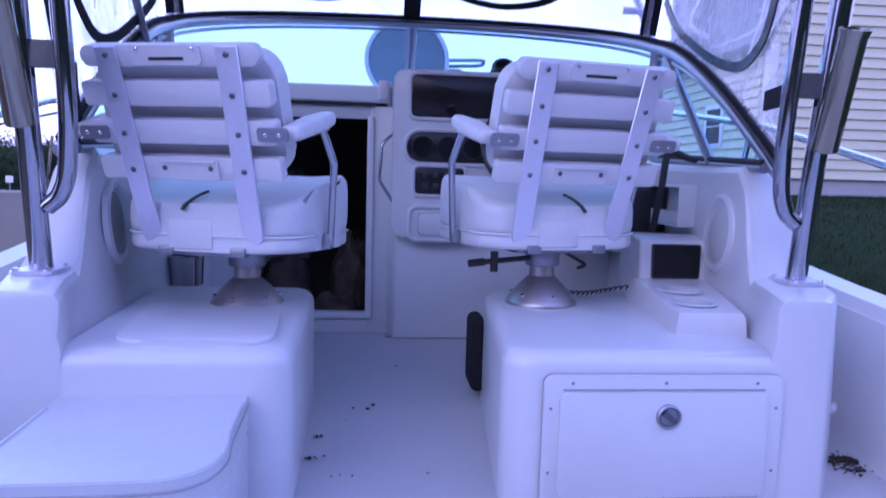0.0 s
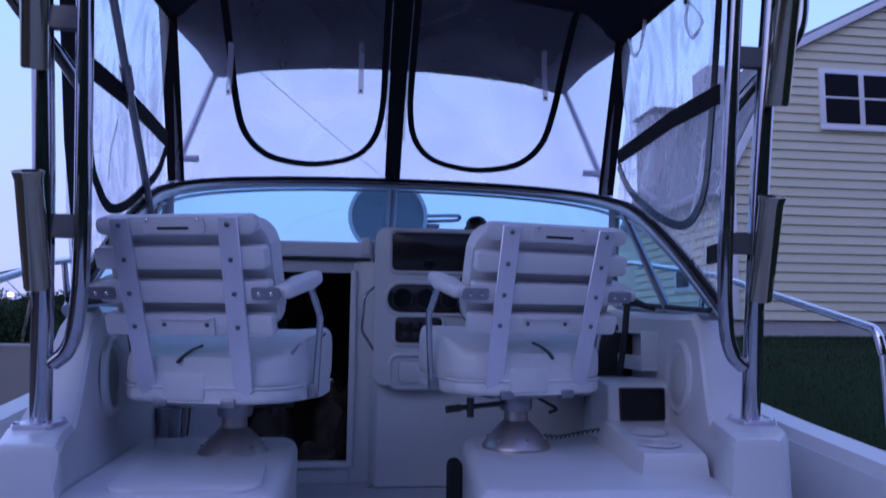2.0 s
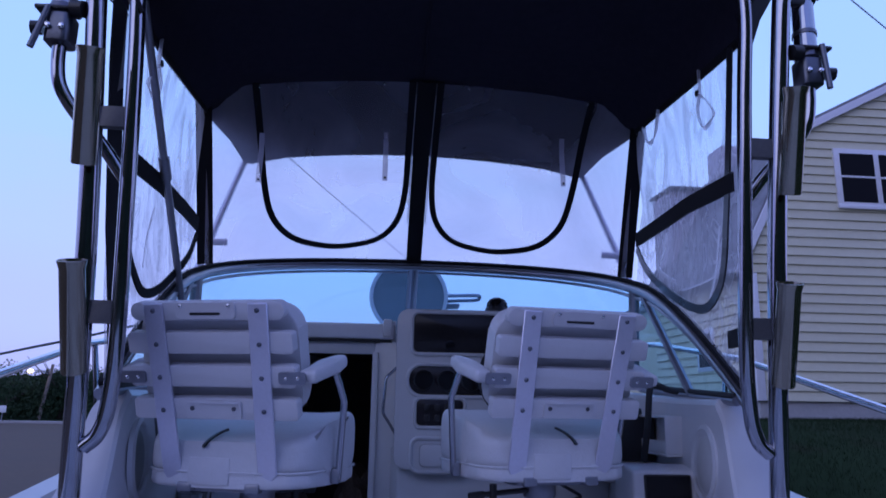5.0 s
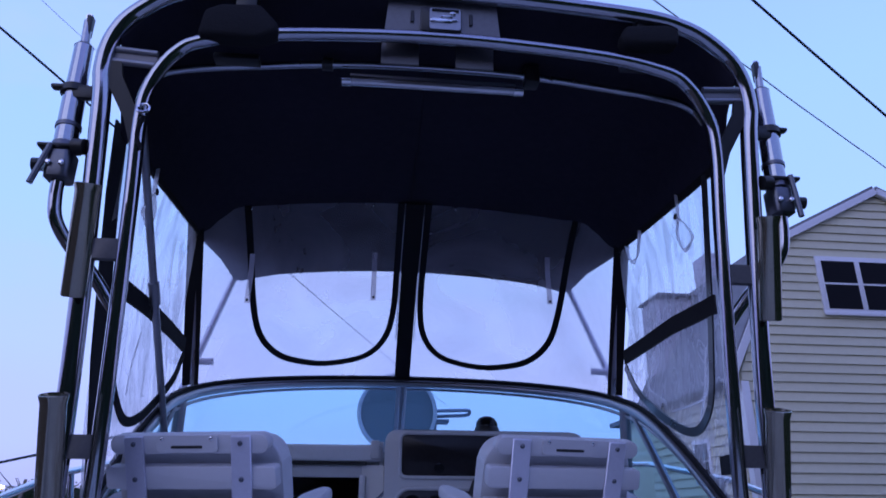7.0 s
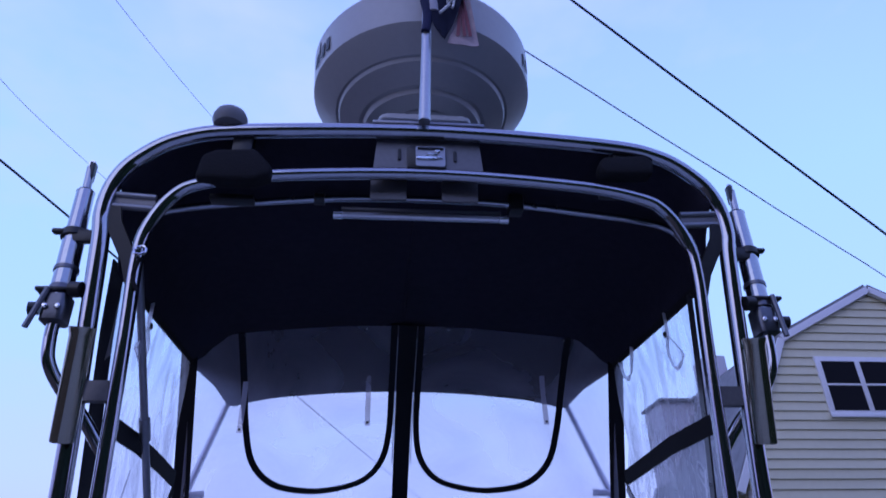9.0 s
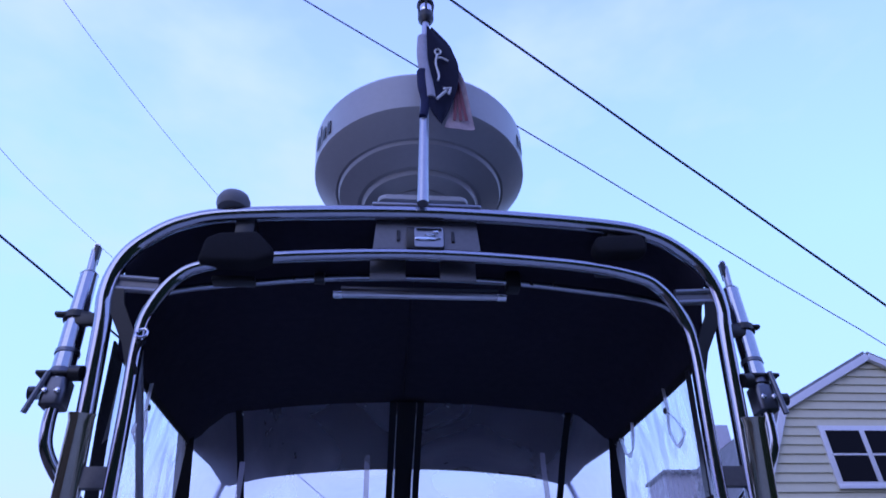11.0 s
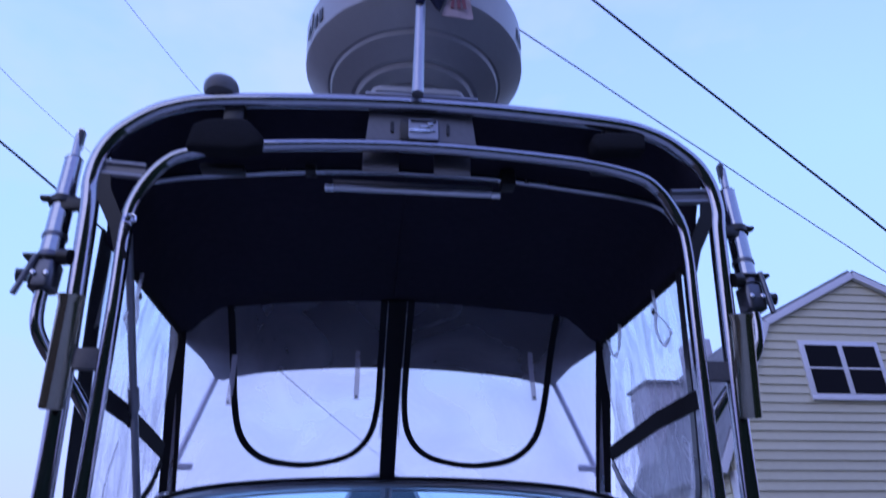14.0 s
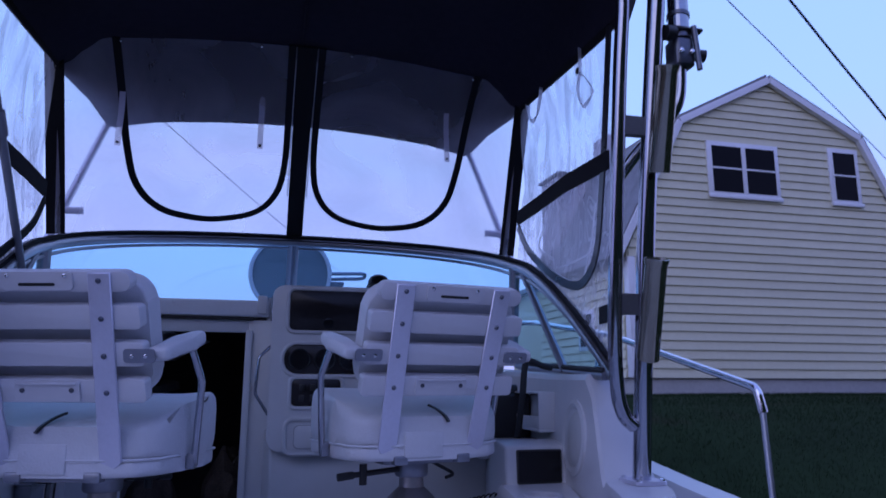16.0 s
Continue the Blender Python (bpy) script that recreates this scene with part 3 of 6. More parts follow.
for s in (-1, 1):
    eave = (HX + s * (HALF + 0.16), EAVE - 0.14)
    part("roof", roof_slab(eave, (HX + s * (BREAK_X + 0.02), BREAK + 0.02), 0.05), SHINGLE, house, "dark shingled roof slope")
    part("roof", roof_slab((HX + s * (BREAK_X + 0.05), BREAK + 0.0), (HX, RIDGE + 0.03), 0.05), SHINGLE, house, "dark shingled roof slope")
    for (ax, az), (bx, bz) in (((eave[0], eave[1]), (HX + s * BREAK_X, BREAK)), ((HX + s * BREAK_X, BREAK), (HX, RIDGE))):
        d = Vector((bx - ax, bz - az)).normalized()
        n = Vector((-d.y, d.x)) * (0.034 if s < 0 else -0.034)
        part("rake_trim", prism([(ax - n.x, az - n.y), (bx - n.x, bz - n.y), (bx + n.x * 1.7, bz + n.y * 1.7), (ax + n.x * 1.7, az + n.y * 1.7)], HY - 0.075, HY - 0.052 + 0.05, "y", 0.004, 1), WHITE_PAINT, house, "white rake board")
for s in (-1, 1):
    part("corner_trim", box(HX + s * (HALF - 0.035) - 0.05, HX + s * (HALF - 0.035) + 0.05, HY - 0.025, HY + 0.1, HB, EAVE - 0.1, 0.004), WHITE_PAINT, house, "white corner board")


dormer = part("dormer", prism([(9.75, 3.0), (10.45, 3.0), (10.45, 4.76), (9.75, 4.80)], 4.27, 5.38, "x"), FAR_SIDING, house, "grey dormer on the far roof slope, paled for the vinyl's haze")
part("dormer_roof", prism([(9.66, 4.78), (9.66, 4.82), (10.5, 4.84), (10.5, 4.80)], 4.235, 5.38, "x"), SHINGLE, dormer, "dark dormer roof")
part("chimney", box(5.16, 5.50, 9.75, 10.25, 4.6, 5.57, 0.02), FAR_SIDING, house, "grey chimney stack")


def house_window(x0, x1, z0, z1, sashes):
    """A white-trimmed window with double-hung sashes."""
    w = part("window", box(x0, x1, HY - 0.02, HY + 0.028, z0, z1, 0.004), WHITE_PAINT, house, "white-trimmed window with dark panes")
    t = 0.066
    part("window_sill", box(x0 - 0.012, x1 + 0.012, HY - 0.045, HY - 0.02, z0 - 0.025, z0 + 0.03, 0.006), WHITE_PAINT, w)
    step = (x1 - x0 - t * (sashes + 1)) / sashes
    for k in range(sashes):
        a = x0 + t + k * (step + t)
        mid = (z0 + z1) / 2 + 0.01
        for lo, hi in ((z0 + t, mid - 0.013), (mid + 0.013, z1 - t)):
            part("pane", box(a, a + step, HY - 0.024, HY - 0.0215, lo, hi), WINDOW_GLASS, w, "dark pane")
        for q in (a - 0.012, a + step):
            part("sash_stile", box(q, q + 0.012, HY - 0.032, HY - 0.0215, z0 + t, z1 - t, 0.002, 1), WHITE_PAINT, w)
        part("sash_rail", box(a, a + step, HY - 0.034, HY - 0.0215, mid - 0.013, mid + 0.013, 0.003, 1), WHITE_PAINT, w)


part("rear_wing", box(HX - HALF, HX - 0.6, HY + 2.9, HY + 4.3, HB - 0.4, EAVE - 0.16, 0.01), SIDING, house, "cream-sided low rear wing")
part("wing_roof", prism([(HX - HALF - 0.14, EAVE - 0.17), (HX - 0.6, EAVE - 0.17), (HX - 0.6, EAVE + 0.22), (HX - HALF - 0.14, EAVE - 0.10)], HY + 3.02, HY + 4.4, "y"), SHINGLE, house, "dark low wing roof")
house_window(5.43, 6.54, 3.92, 4.69, 2)
house_window(7.37, 7.87, 3.93, 4.75, 1)

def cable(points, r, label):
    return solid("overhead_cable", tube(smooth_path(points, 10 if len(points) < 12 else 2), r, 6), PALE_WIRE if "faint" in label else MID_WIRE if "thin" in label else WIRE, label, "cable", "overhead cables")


def far(az, el, d):
    a, e = radians(az), radians(el)
    return (d * math.sin(a) * math.cos(e) - 0.14, d * math.cos(a) * math.cos(e) - 0.45, d * math.sin(e) + 1.64)


def run(a, b, lo, hi):
    a, b = Vector(a), Vector(b)
    out = [a + (b - a) * (lo + (hi - lo) * k / 40) for k in range(41)]
    return [p + Vector((0, 0, 0.012 * noise.noise(p * 1.7))) for p in out]


cable(run((-0.13, 2.70, 6.70), (4.0, 4.09, 4.42), -1.5, 1.7), 0.0105, "thick black overhead cable against the sky")
cable(run((-1.1, 2.02, 5.51), (4.65, 5.02, 4.56), -1.0, 1.6), 0.0052, "thin overhead cable against the sky")
cable(run((-2.14, 2.66, 3.85), (-1.91, 3.16, 3.77), -9.0, 2.5), 0.0065, "dark overhead cable at the port side")
cable([far(-14, 22.8, 26), far(-8.21, 18.55, 28), far(1.25, 11.56, 40), far(6, 8, 60)], 0.016, "faint overhead cable falling away ahead, paled to fade into the sky")
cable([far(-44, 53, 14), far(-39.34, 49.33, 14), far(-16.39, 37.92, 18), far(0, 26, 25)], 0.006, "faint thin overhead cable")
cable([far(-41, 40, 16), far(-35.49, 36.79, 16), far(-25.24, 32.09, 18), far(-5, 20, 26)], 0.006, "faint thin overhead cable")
cable([far(-40, -1.5, 58), far(-27, 2.5, 58), far(-22.9, 3.69, 58), far(-18, 5.2, 60)], 0.09, "overhead street cables by the utility pole")


# ---- the boat ----
def gunwale_x(y):
    return along(y, (-1.6, 1.16), (0, 1.20), (1.5, 1.22), (2.6, 1.18), (3.6, 1.0), (4.6, 0.66), (5.6, 0.06))


def gunwale_z(y):
    return along(y, (-1.6, 1.08), (0.5, 1.11), (1.5, 1.165), (2.0, 1.235), (3.0, 1.34), (5.6, 1.62))


Y_HULL = [-1.6, -1, -0.4, 0.2, 0.8, 1.3, 1.7, 2.1, 2.6, 3.1, 3.6, 4.1, 4.6, 5.1, 5.6]
hull = thing("boat_hull", (0, 1.5, -0.3), "white gelcoat hull of a small cabin fishing boat", "boat")
for s in (-1, 1):
    part("hull_side", sheet([[(s * gunwale_x(y), y, gunwale_z(y)), (s * (gunwale_x(y) + 0.02), y, gunwale_z(y) - 0.05), (s * gunwale_x(y) * 0.97, y, 0.7), (s * gunwale_x(y) * 0.85, y, 0.25), (0, y, along(y, (-1.6, -0.2), (3, -0.2), (5.6, 0.9)))] for y in Y_HULL], 0.02), GELCOAT, hull)
    part("gunwale", sheet([[(s * gunwale_x(y), y, gunwale_z(y) - 0.004), (s * (gunwale_x(y) - 0.035), y, gunwale_z(y) + 0.018), (s * (gunwale_x(y) - 0.09), y, gunwale_z(y) + 0.004), (s * (gunwale_x(y) - 0.10), y, gunwale_z(y) - 0.04)] for y in Y_HULL[:-2]], 0.012), GELCOAT, hull)
    part("cockpit_liner", sheet([[(s * (gunwale_x(y) - 0.095), y, gunwale_z(y) - 0.03), (s * (gunwale_x(y) - 0.10), y, 1.0), (s * (gunwale_x(y) - 0.085), y, SOLE + 0.04), (s * (gunwale_x(y) - 0.105), y, SOLE - 0.005)] for y in Y_HULL[:9]], 0.01), GELCOAT, hull)
part("transom", box(-1.15, 1.15, -1.66, -1.58, -0.1, 1.08, 0.02), GELCOAT, hull)
solid("cockpit_floor", box(-1.145, 1.145, -1.58, 2.98, SOLE - 0.04, SOLE), NONSKID, "white nonskid cockpit floor with scuffs", "floor", kind="structure")


def coaming(s):
    """The moulded side that carries the arch foot and the windshield, with its steps outside."""
    ys = [1.297, 1.300, 1.31, 1.4, 1.46, 1.5, 1.54, 1.58, 1.61, 1.64, 1.67, 1.70, 1.75, 1.82, 1.95, 2.1, 2.4, 2.7, 2.97]
    rows = []
    for k, y in enumerate(ys):
        inset = (0.010, 0.003, 0, 0)[min(k, 3)]
        zt = 1.235 + 0.295 * step01(1.565, 1.75, y) + 0.03 * step01(1.9, 3, y) - inset * 0.8
        wide = 0.046 * (1 - step01(1.45, 1.85, y)) if s < 0 else 0
        xb = along(y, (1.3, 0.712), (1.5, 0.772), (1.9, 0.84), (2.97, 0.87)) + wide
        xt = along(y, (1.3, 0.722), (1.5, 0.79), (1.7, 0.845), (1.9, 0.865), (2.97, 0.88)) + wide * 0.85
        xo = along(y, (1.3, 0.845 if s > 0 else 0.893), (1.42, 0.935), (1.55, 0.985), (1.75, 0.93), (2.1, 0.955), (2.97, 0.95))
        xd = along(y, (1.3, 0.852 if s > 0 else 0.902), (1.42, 0.95), (1.55, 1.02), (1.75, 1.03), (2.97, 1.04))
        r = 0.022
        rows.append([(s * x, y, z) for x, z in ((xb - 0.01 + inset, SOLE), (xb + inset, BOXTOP + 0.005), (xb + 0.006 + inset, BOXTOP + 0.03), ((xb + xt) / 2 + inset, (BOXTOP + zt) / 2), (xt + inset - 0.004, zt - r), (xt + inset + 0.006, zt - 0.006), (xt + inset + r, zt), (xo - r - inset, zt), (xo - inset - 0.006, zt - 0.006), (xo - inset, zt - r), ((xo + xd) / 2 - inset, (zt + SOLE) / 2), (xd - inset, SOLE))])
    bm = sheet(rows)
    bm.verts.ensure_lookup_table()
    bm.faces.new([bm.verts[i] for i in range(len(rows[0]))])
    return bm


for s, side in ((1, "starboard"), (-1, "port")):
    c = thing("side_coaming", (s * 0.86, 2.0, SOLE), "white moulded coaming carrying the arch foot", "coaming", "cockpit side coamings")
    part("moulding", coaming(s), GELCOAT, c, sharp=24)
    part("speaker_ring", moved(turned([(0.088, 0.0), (0.118, -0.004), (0.116, 0.009), (0.104, 0.014), (0.090, 0.009)], 32, caps=False), pose(s * 0.848, 1.835, 1.332, 0, -s * 86, -s * 8)), GELCOAT, c, "white speaker ring")
    part("speaker_grille", moved(turned([(0.0901, 0.002), (0.06, 0.010), (0.03, 0.012), (0.002, 0.013)], 28), pose(s * 0.848, 1.835, 1.332, 0, -s * 86, -s * 8)), GRILLE_PALE if s > 0 else GRILLE_SHADED, c, "pale grey speaker grille" if s > 0 else "speaker grille coloured darker for the port side's shade")
    deck = solid("side_deck", join(box(min(s * 0.9, s * 1.125), max(s * 0.9, s * 1.125), 1.98, 4.2, 1.08, 1.15, 0.01), box(min(s * 0.9, s * 1.12), max(s * 0.9, s * 1.12), 1.74, 2.0, SOLE, 0.95, 0.02)), NONSKID, "white stepped side deck leading forward", "deck", kind="structure")

# foredeck and cabin top under the windshield
fore = []
for k in range(15):
    u = -1 + 2 * k / 14
    fore.append([(u * min(0.96, gunwale_x(y) - 0.05), y, along(y, (2.98, 1.56), (3.6, 1.62), (5.5, 1.66)) + 0.24 * (1 - u * u) * step01(2.9, 3.4, y)) for y in (3.52, 3.65, 3.8, 4.2, 4.6, 5.0, 5.4)])
solid("foredeck", sheet(fore, 0.02), GELCOAT, "white crowned foredeck ahead of the windshield", "deck", kind="structure")


for s in (-1, 1):
    solid("dash_shelf", box(min(s * 0.72, s * 0.95), max(s * 0.72, s * 0.95), 2.985, 3.52, 1.535, 1.56, 0.006), GELCOAT, "white shelf under the windshield", "deck", kind="structure")


def seat_box(name, poly, label):
    bm = prism(poly, SOLE, BOXTOP, "z")
    upright = [e for e in bm.edges if abs(e.verts[0].co.z - e.verts[1].co.z) > 0.1 and abs((e.verts[0].co.x)) < 0.5]
    bmesh.ops.bevel(bm, geom=upright, offset=0.075, segments=6, affect="EDGES", profile=0.5)
    top = [e for e in bm.edges if min(v.co.z for v in e.verts) > BOXTOP - 0.01]
    bmesh.ops.bevel(bm, geom=top, offset=0.038, segments=5, affect="EDGES", profile=0.5)
    return bm


helm_box = thing("helm_seat_box", (0.45, 1.7, SOLE), "white moulded box under the helm chair with a locker hatch", "seat box")
part("moulding", seat_box("m", [(0.125, 1.30), (0.76, 1.30), (0.80, 2.12), (0.20, 2.12)], ""), GELCOAT, helm_box)
hf = part("hatch_frame", prism(rounded(0.210, 0.735, 0.775, 1.071, 0.019), 1.285, 1.2955, "y", 0.004, 2), GELCOAT, helm_box, "white hatch frame with screws")
# thin grey plates paint the shadow gaps round the frame and door
part("frame_seam", prism(rounded(0.2085, 0.7365, 0.7735, 1.0725, 0.020), 1.2945, 1.2960, "y"), SEAM_SHADE, hf, "grey line for the shadow gap round the frame")
part("hatch_door", prism(rounded(0.243, 0.700, 0.805, 1.037, 0.018), 1.276, 1.284, "y", 0.003, 2), GELCOAT, hf)
for gz in (1.0405, 0.8015):
    part("seam_strip", box(0.25, 0.693, 1.2835, 1.2848, gz - 0.0018, gz + 0.0018), SEAM_SHADE, hf, "grey line for the shade at the hatch door's edge")
for sx in (0.27, 0.472, 0.675):
    part("screw", moved(turned([(0.0036, 0), (0.0036, 0.001), (0.002, 0.002)], 12), pose(sx, 1.2845, 1.055, 90)), ALU_DULL, hf)
for sz in (1.0, 0.86):
    for sx in (0.224, 0.720):
        part("screw", moved(turned([(0.0036, 0), (0.0036, 0.001), (0.002, 0.002)], 12), pose(sx, 1.2845, sz, 90)), ALU_DULL, hf)
lk = part("latch", moved(turned([(0.027, 0), (0.027, 0.005), (0.023, 0.009), (0.019, 0.005), (0.018, 0.002), (0.001, 0.001)], 24), pose(0.477, 1.276, 0.985, 90)), ALU_DULL, hf, "round dull chrome latch")
part("latch_handle", moved(prism(rounded(-0.018, 0.018, -0.006, 0.006, 0.005), 0.006, 0.011), pose(0.477, 1.276, 0.985, 90, 40)), DARK_ALU, lk)

mate_box = thing("companion_seat_box", (-0.55, 1.7, SOLE), "white moulded box under the companion chair", "seat box")
part("moulding", seat_box("m", [(-0.312, 1.30), (-0.340, 2.12), (-0.84, 2.12), (-0.80, 1.30)], ""), GELCOAT, mate_box)
part("lid", prism([(x - 0.035 * (y - 1.345) / 0.39, y) for x, y in rounded(-0.692, -0.356, 1.345, 1.715, 0.072)], BOXTOP - 0.004, BOXTOP + 0.011, "z", 0.006, 3), GELCOAT, mate_box, "white raised locker lid")

jump = thing("aft_jump_seat", (-0.6, 1.1, SOLE), "low white aft-facing seat with a padded cushion", "seat")
part("base", prism([(-0.395, 1.296), (-0.387, 1.0), (-0.41, 0.955), (-0.46, 0.937), (-0.71, 0.93), (-0.745, 0.95), (-0.78, 1.296)], SOLE, 0.962, "z", 0.02, 3), GELCOAT, jump)
CUSH = [(-0.399, 1.315), (-0.388, 1.10), (-0.379, 1.03), (-0.382, 0.985), (-0.394, 0.95), (-0.418, 0.924), (-0.455, 0.909), (-0.53, 0.902), (-0.69, 0.897), (-0.722, 0.899), (-0.742, 0.925), (-0.748, 1.0), (-0.765, 1.315)]
CUSH = [(q[0], q[1]) for q in smooth_path([(x, y, 0.0) for x, y in CUSH], 4)]
cush = prism(CUSH, 0.966, 1.024, "z", 0.012, 3)
part("cushion", cush, CUSHION_WHITE, jump, "white vinyl cushion with piping")
part("piping", tube([(x, y, 1.0235) for x, y in [((x + 0.575) * 0.972 - 0.575, (y - 1.09) * 0.972 + 1.09) for x, y in CUSH] if y < 1.296], 0.0045, 6), CUSHION_WHITE, jump)
# a thin grey tube paints the piping's shadow in the groove
part("seam", tube([(x + (0.0008 if x > -0.5 else -0.0008), y - 0.0008, 1.006) for x, y in CUSH], 0.0022, 6), SEAM_SHADE, jump, "grey line for the shade in the cushion's groove")
part("piping", tube([(x + (0.001 if x > -0.5 else -0.001), y - 0.001, 0.969) for x, y in CUSH], 0.004, 6), CUSHION_WHITE, jump)

# ---- cabin bulkhead with its doorway ----
BK = 2.95
for nm, b in (("wall_cabin_starboard", box(-0.19, 0.88, BK, BK + 0.03, SOLE, 1.765, 0.003)), ("wall_cabin_port", box(-0.88, -0.66, BK, BK + 0.03, SOLE, 1.765, 0.003)), ("wall_cabin_header", box(-0.66, -0.19, BK, BK + 0.03, 1.71, 1.765, 0.003)), ("wall_cabin_sill", box(-0.66, -0.19, BK, BK + 0.03, SOLE, 0.865, 0.003))):
    solid(nm, b, GELCOAT, "white cabin bulkhead round the open doorway", "wall", kind="structure")
solid("door_frame", join(box(-0.20, -0.172, BK - 0.018, BK - 0.002, 0.86, 1.72, 0.004), box(-0.66, -0.172, BK - 0.018, BK - 0.002, 0.838, 0.866, 0.004)), GELCOAT, "white trim of the cabin doorway", "door frame", kind="structure")
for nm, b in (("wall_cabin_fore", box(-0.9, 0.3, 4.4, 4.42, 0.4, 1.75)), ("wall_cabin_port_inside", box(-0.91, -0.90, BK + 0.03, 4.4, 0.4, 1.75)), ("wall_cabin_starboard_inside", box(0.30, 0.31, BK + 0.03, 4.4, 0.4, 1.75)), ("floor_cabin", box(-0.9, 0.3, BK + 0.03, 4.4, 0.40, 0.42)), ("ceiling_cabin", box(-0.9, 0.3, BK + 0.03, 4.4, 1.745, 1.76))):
    solid(nm, b, DARK_CABIN, "cabin lining coloured dark for the cabin's shade", "wall" if nm.startswith("wall") else nm.split("_")[0], kind="structure")

# ---- windshield ----
def ws_top(u):
    """The windshield's top rail: u from -1 (port end) over 0 (centre) to 1."""
    a = abs(u)
    s = 1 if u >= 0 else -1
    if a <= 0.68:
        t = a / 0.68
        x = 0.935 * math.sin(t * math.pi / 2) ** 0.97
        k = math.cos(t * math.pi / 2)
        return Vector((s * x, 2.58 + 0.88 * k ** 0.9, 1.985 + 0.24 * k ** 0.85))
    t = (a - 0.68) / 0.32
    return Vector((s * (0.935 - 0.05 * t), 2.58 - 0.96 * t, 1.985 - 0.10 * t - 0.375 * t ** 1.5))


def ws_low(u):
    """The windshield's foot on the deck moulding."""
    a = abs(u)
    s = 1 if u >= 0 else -1
    if a <= 0.68:
        t = a / 0.68
        k = math.cos(t * math.pi / 2)
        return Vector((s * 0.97 * math.sin(t * math.pi / 2) ** 0.97, 2.72 + 1.06 * k ** 0.9, 1.57 + 0.345 * k ** 0.8))
    t = (a - 0.68) / 0.32
    return Vector((s * (0.97 - 0.10 * t), 2.72 - 1.06 * t, 1.57 - 0.05 * t))


windshield = thing("windshield", (0, 2.9, 1.6), "curved boat windshield in a grey aluminium frame", "windshield")
UU = [k / 30 for k in range(-30, 31)]
part("top_rail", tube([ws_top(u) for u in UU], 0.021, 10), RAIL_ALU, windshield, "grey aluminium top rail")
part("canvas_edge", ribbon([ws_top(u) + Vector((0, -0.006, 0.028)) for u in UU], (0, -0.6, 1), 0.02, 0.016), WEB, windshield, "black canvas track along the rail")
def inward(p):
    return Vector((-p.x, 1.0 - p.y, 0)).normalized()


part("rail_groove", tube([ws_top(u) + inward(ws_top(u)) * 0.0195 + Vector((0, 0, 0.004)) for u in UU], 0.0036, 6), BLACK, windshield, "dark groove in the rail")
part("glass_bead", tube([ws_top(u).lerp(ws_low(u), 0.085) + inward(ws_top(u)) * 0.004 for u in UU], 0.0075, 8), RAIL_ALU, windshield)
part("lower_rail", tube([ws_low(u) for u in UU], 0.014, 8), ALU_DULL, windshield)
for s in (-1, 1):
    part("gasket", tube([ws_low(s * (0.73 + 0.27 * k / 10)) + Vector((-s * 0.004, 0, 0.014)) for k in range(11)], 0.010, 8), RUBBER, windshield, "black rubber gasket under the side glass")
for dx in (-0.017, 0.017):
    part("centre_mullion", tube([ws_low(0) + Vector((dx, -0.004, 0)), ws_top(0) + Vector((dx, -0.004, 0))], 0.0135, 8), RAIL_ALU, windshield, "pale paired centre post")
for u, v, r in ((0, 0, 0.012), (0.67, 0.67, 0.025), (-0.67, -0.67, 0.025), (0.70, 0.888, 0.016), (-0.70, -0.888, 0.016)):
    part("mullion", tube([ws_low(v), ws_top(u)], r, 8), RAIL_ALU if abs(u) == 0.67 else ALU_DULL, windshield)
for a, b in ((-1, -0.66), (-0.66, 0), (0, 0.66), (0.66, 1)):
    us = [a + (b - a) * k / 12 for k in range(13)]
    pane = part("pane", sheet([[ws_low(u).lerp(ws_top(u), v) for u in us] for v in (0, 0.5, 1)], 0.005), TINTED if abs(a + b) < 1 else SIDE_GLASS, windshield, "faintly blue tinted glass")
    pane.visible_shadow = False

# ---- canopy ----
def canopy(x, y):
    """The canvas top's height: crowned across, falling a little ahead."""
    zc = along(y, (1.31, 3.012), (1.40, 3.0), (1.57, 2.988), (2.5, 2.885), (3.36, 2.85))
    a = abs(x)
    return zc - 0.055 * min(a / 0.8, 1) ** 2 - (0.0 if a < 0.72 else (0.17 - 0.12 * step01(2.5, 3.0, y)) * ((a - 0.72) / 0.22) ** 2.0)


def canopy_edge(y):
    return along(y, (1.31, 2.80), (1.42, 2.74), (1.55, 2.63), (1.7, 2.635), (2.5, 2.69), (2.52, 2.69), (3.0, 2.755), (3.36, 2.765))


cx = [-0.94, -0.93, -0.90, -0.86, -0.80, -0.72, -0.6, -0.4, -0.2, 0, 0.2, 0.4, 0.6, 0.72, 0.80, 0.86, 0.90, 0.93, 0.94]
cy = [1.315, 1.36, 1.42, 1.48, 1.55, 1.6, 1.8, 2.0, 2.2, 2.4, 2.5, 2.6, 2.8, 3.0, 3.2, 3.36]
top = thing("boat_canopy", (0, 2.4, 2.6), "black canvas canopy on an aluminium frame over the helm", "canopy")
rows = []
for y in cy:
    row = []
    for x in cx:
        z = canopy(x, y)
        if abs(x) > 0.925:
            z = canopy_edge(y) - (0.0 if abs(x) < 0.935 else 0.012)
        sag = -0.008 * math.sin((y - 1.5) * 5) * (1 - abs(x))
        row.append((x * (0.945 + 0.055 * step01(1.3, 1.6, y)), y, z + sag))
    rows.append(row)
part("canvas", sheet(rows, 0.006), CANVAS, top)
part("front_hem", tube([(x, 3.36, canopy(x, 3.36) if abs(x) < 0.925 else canopy_edge(3.36)) for x in cx], 0.014, 8), CANVAS, top)
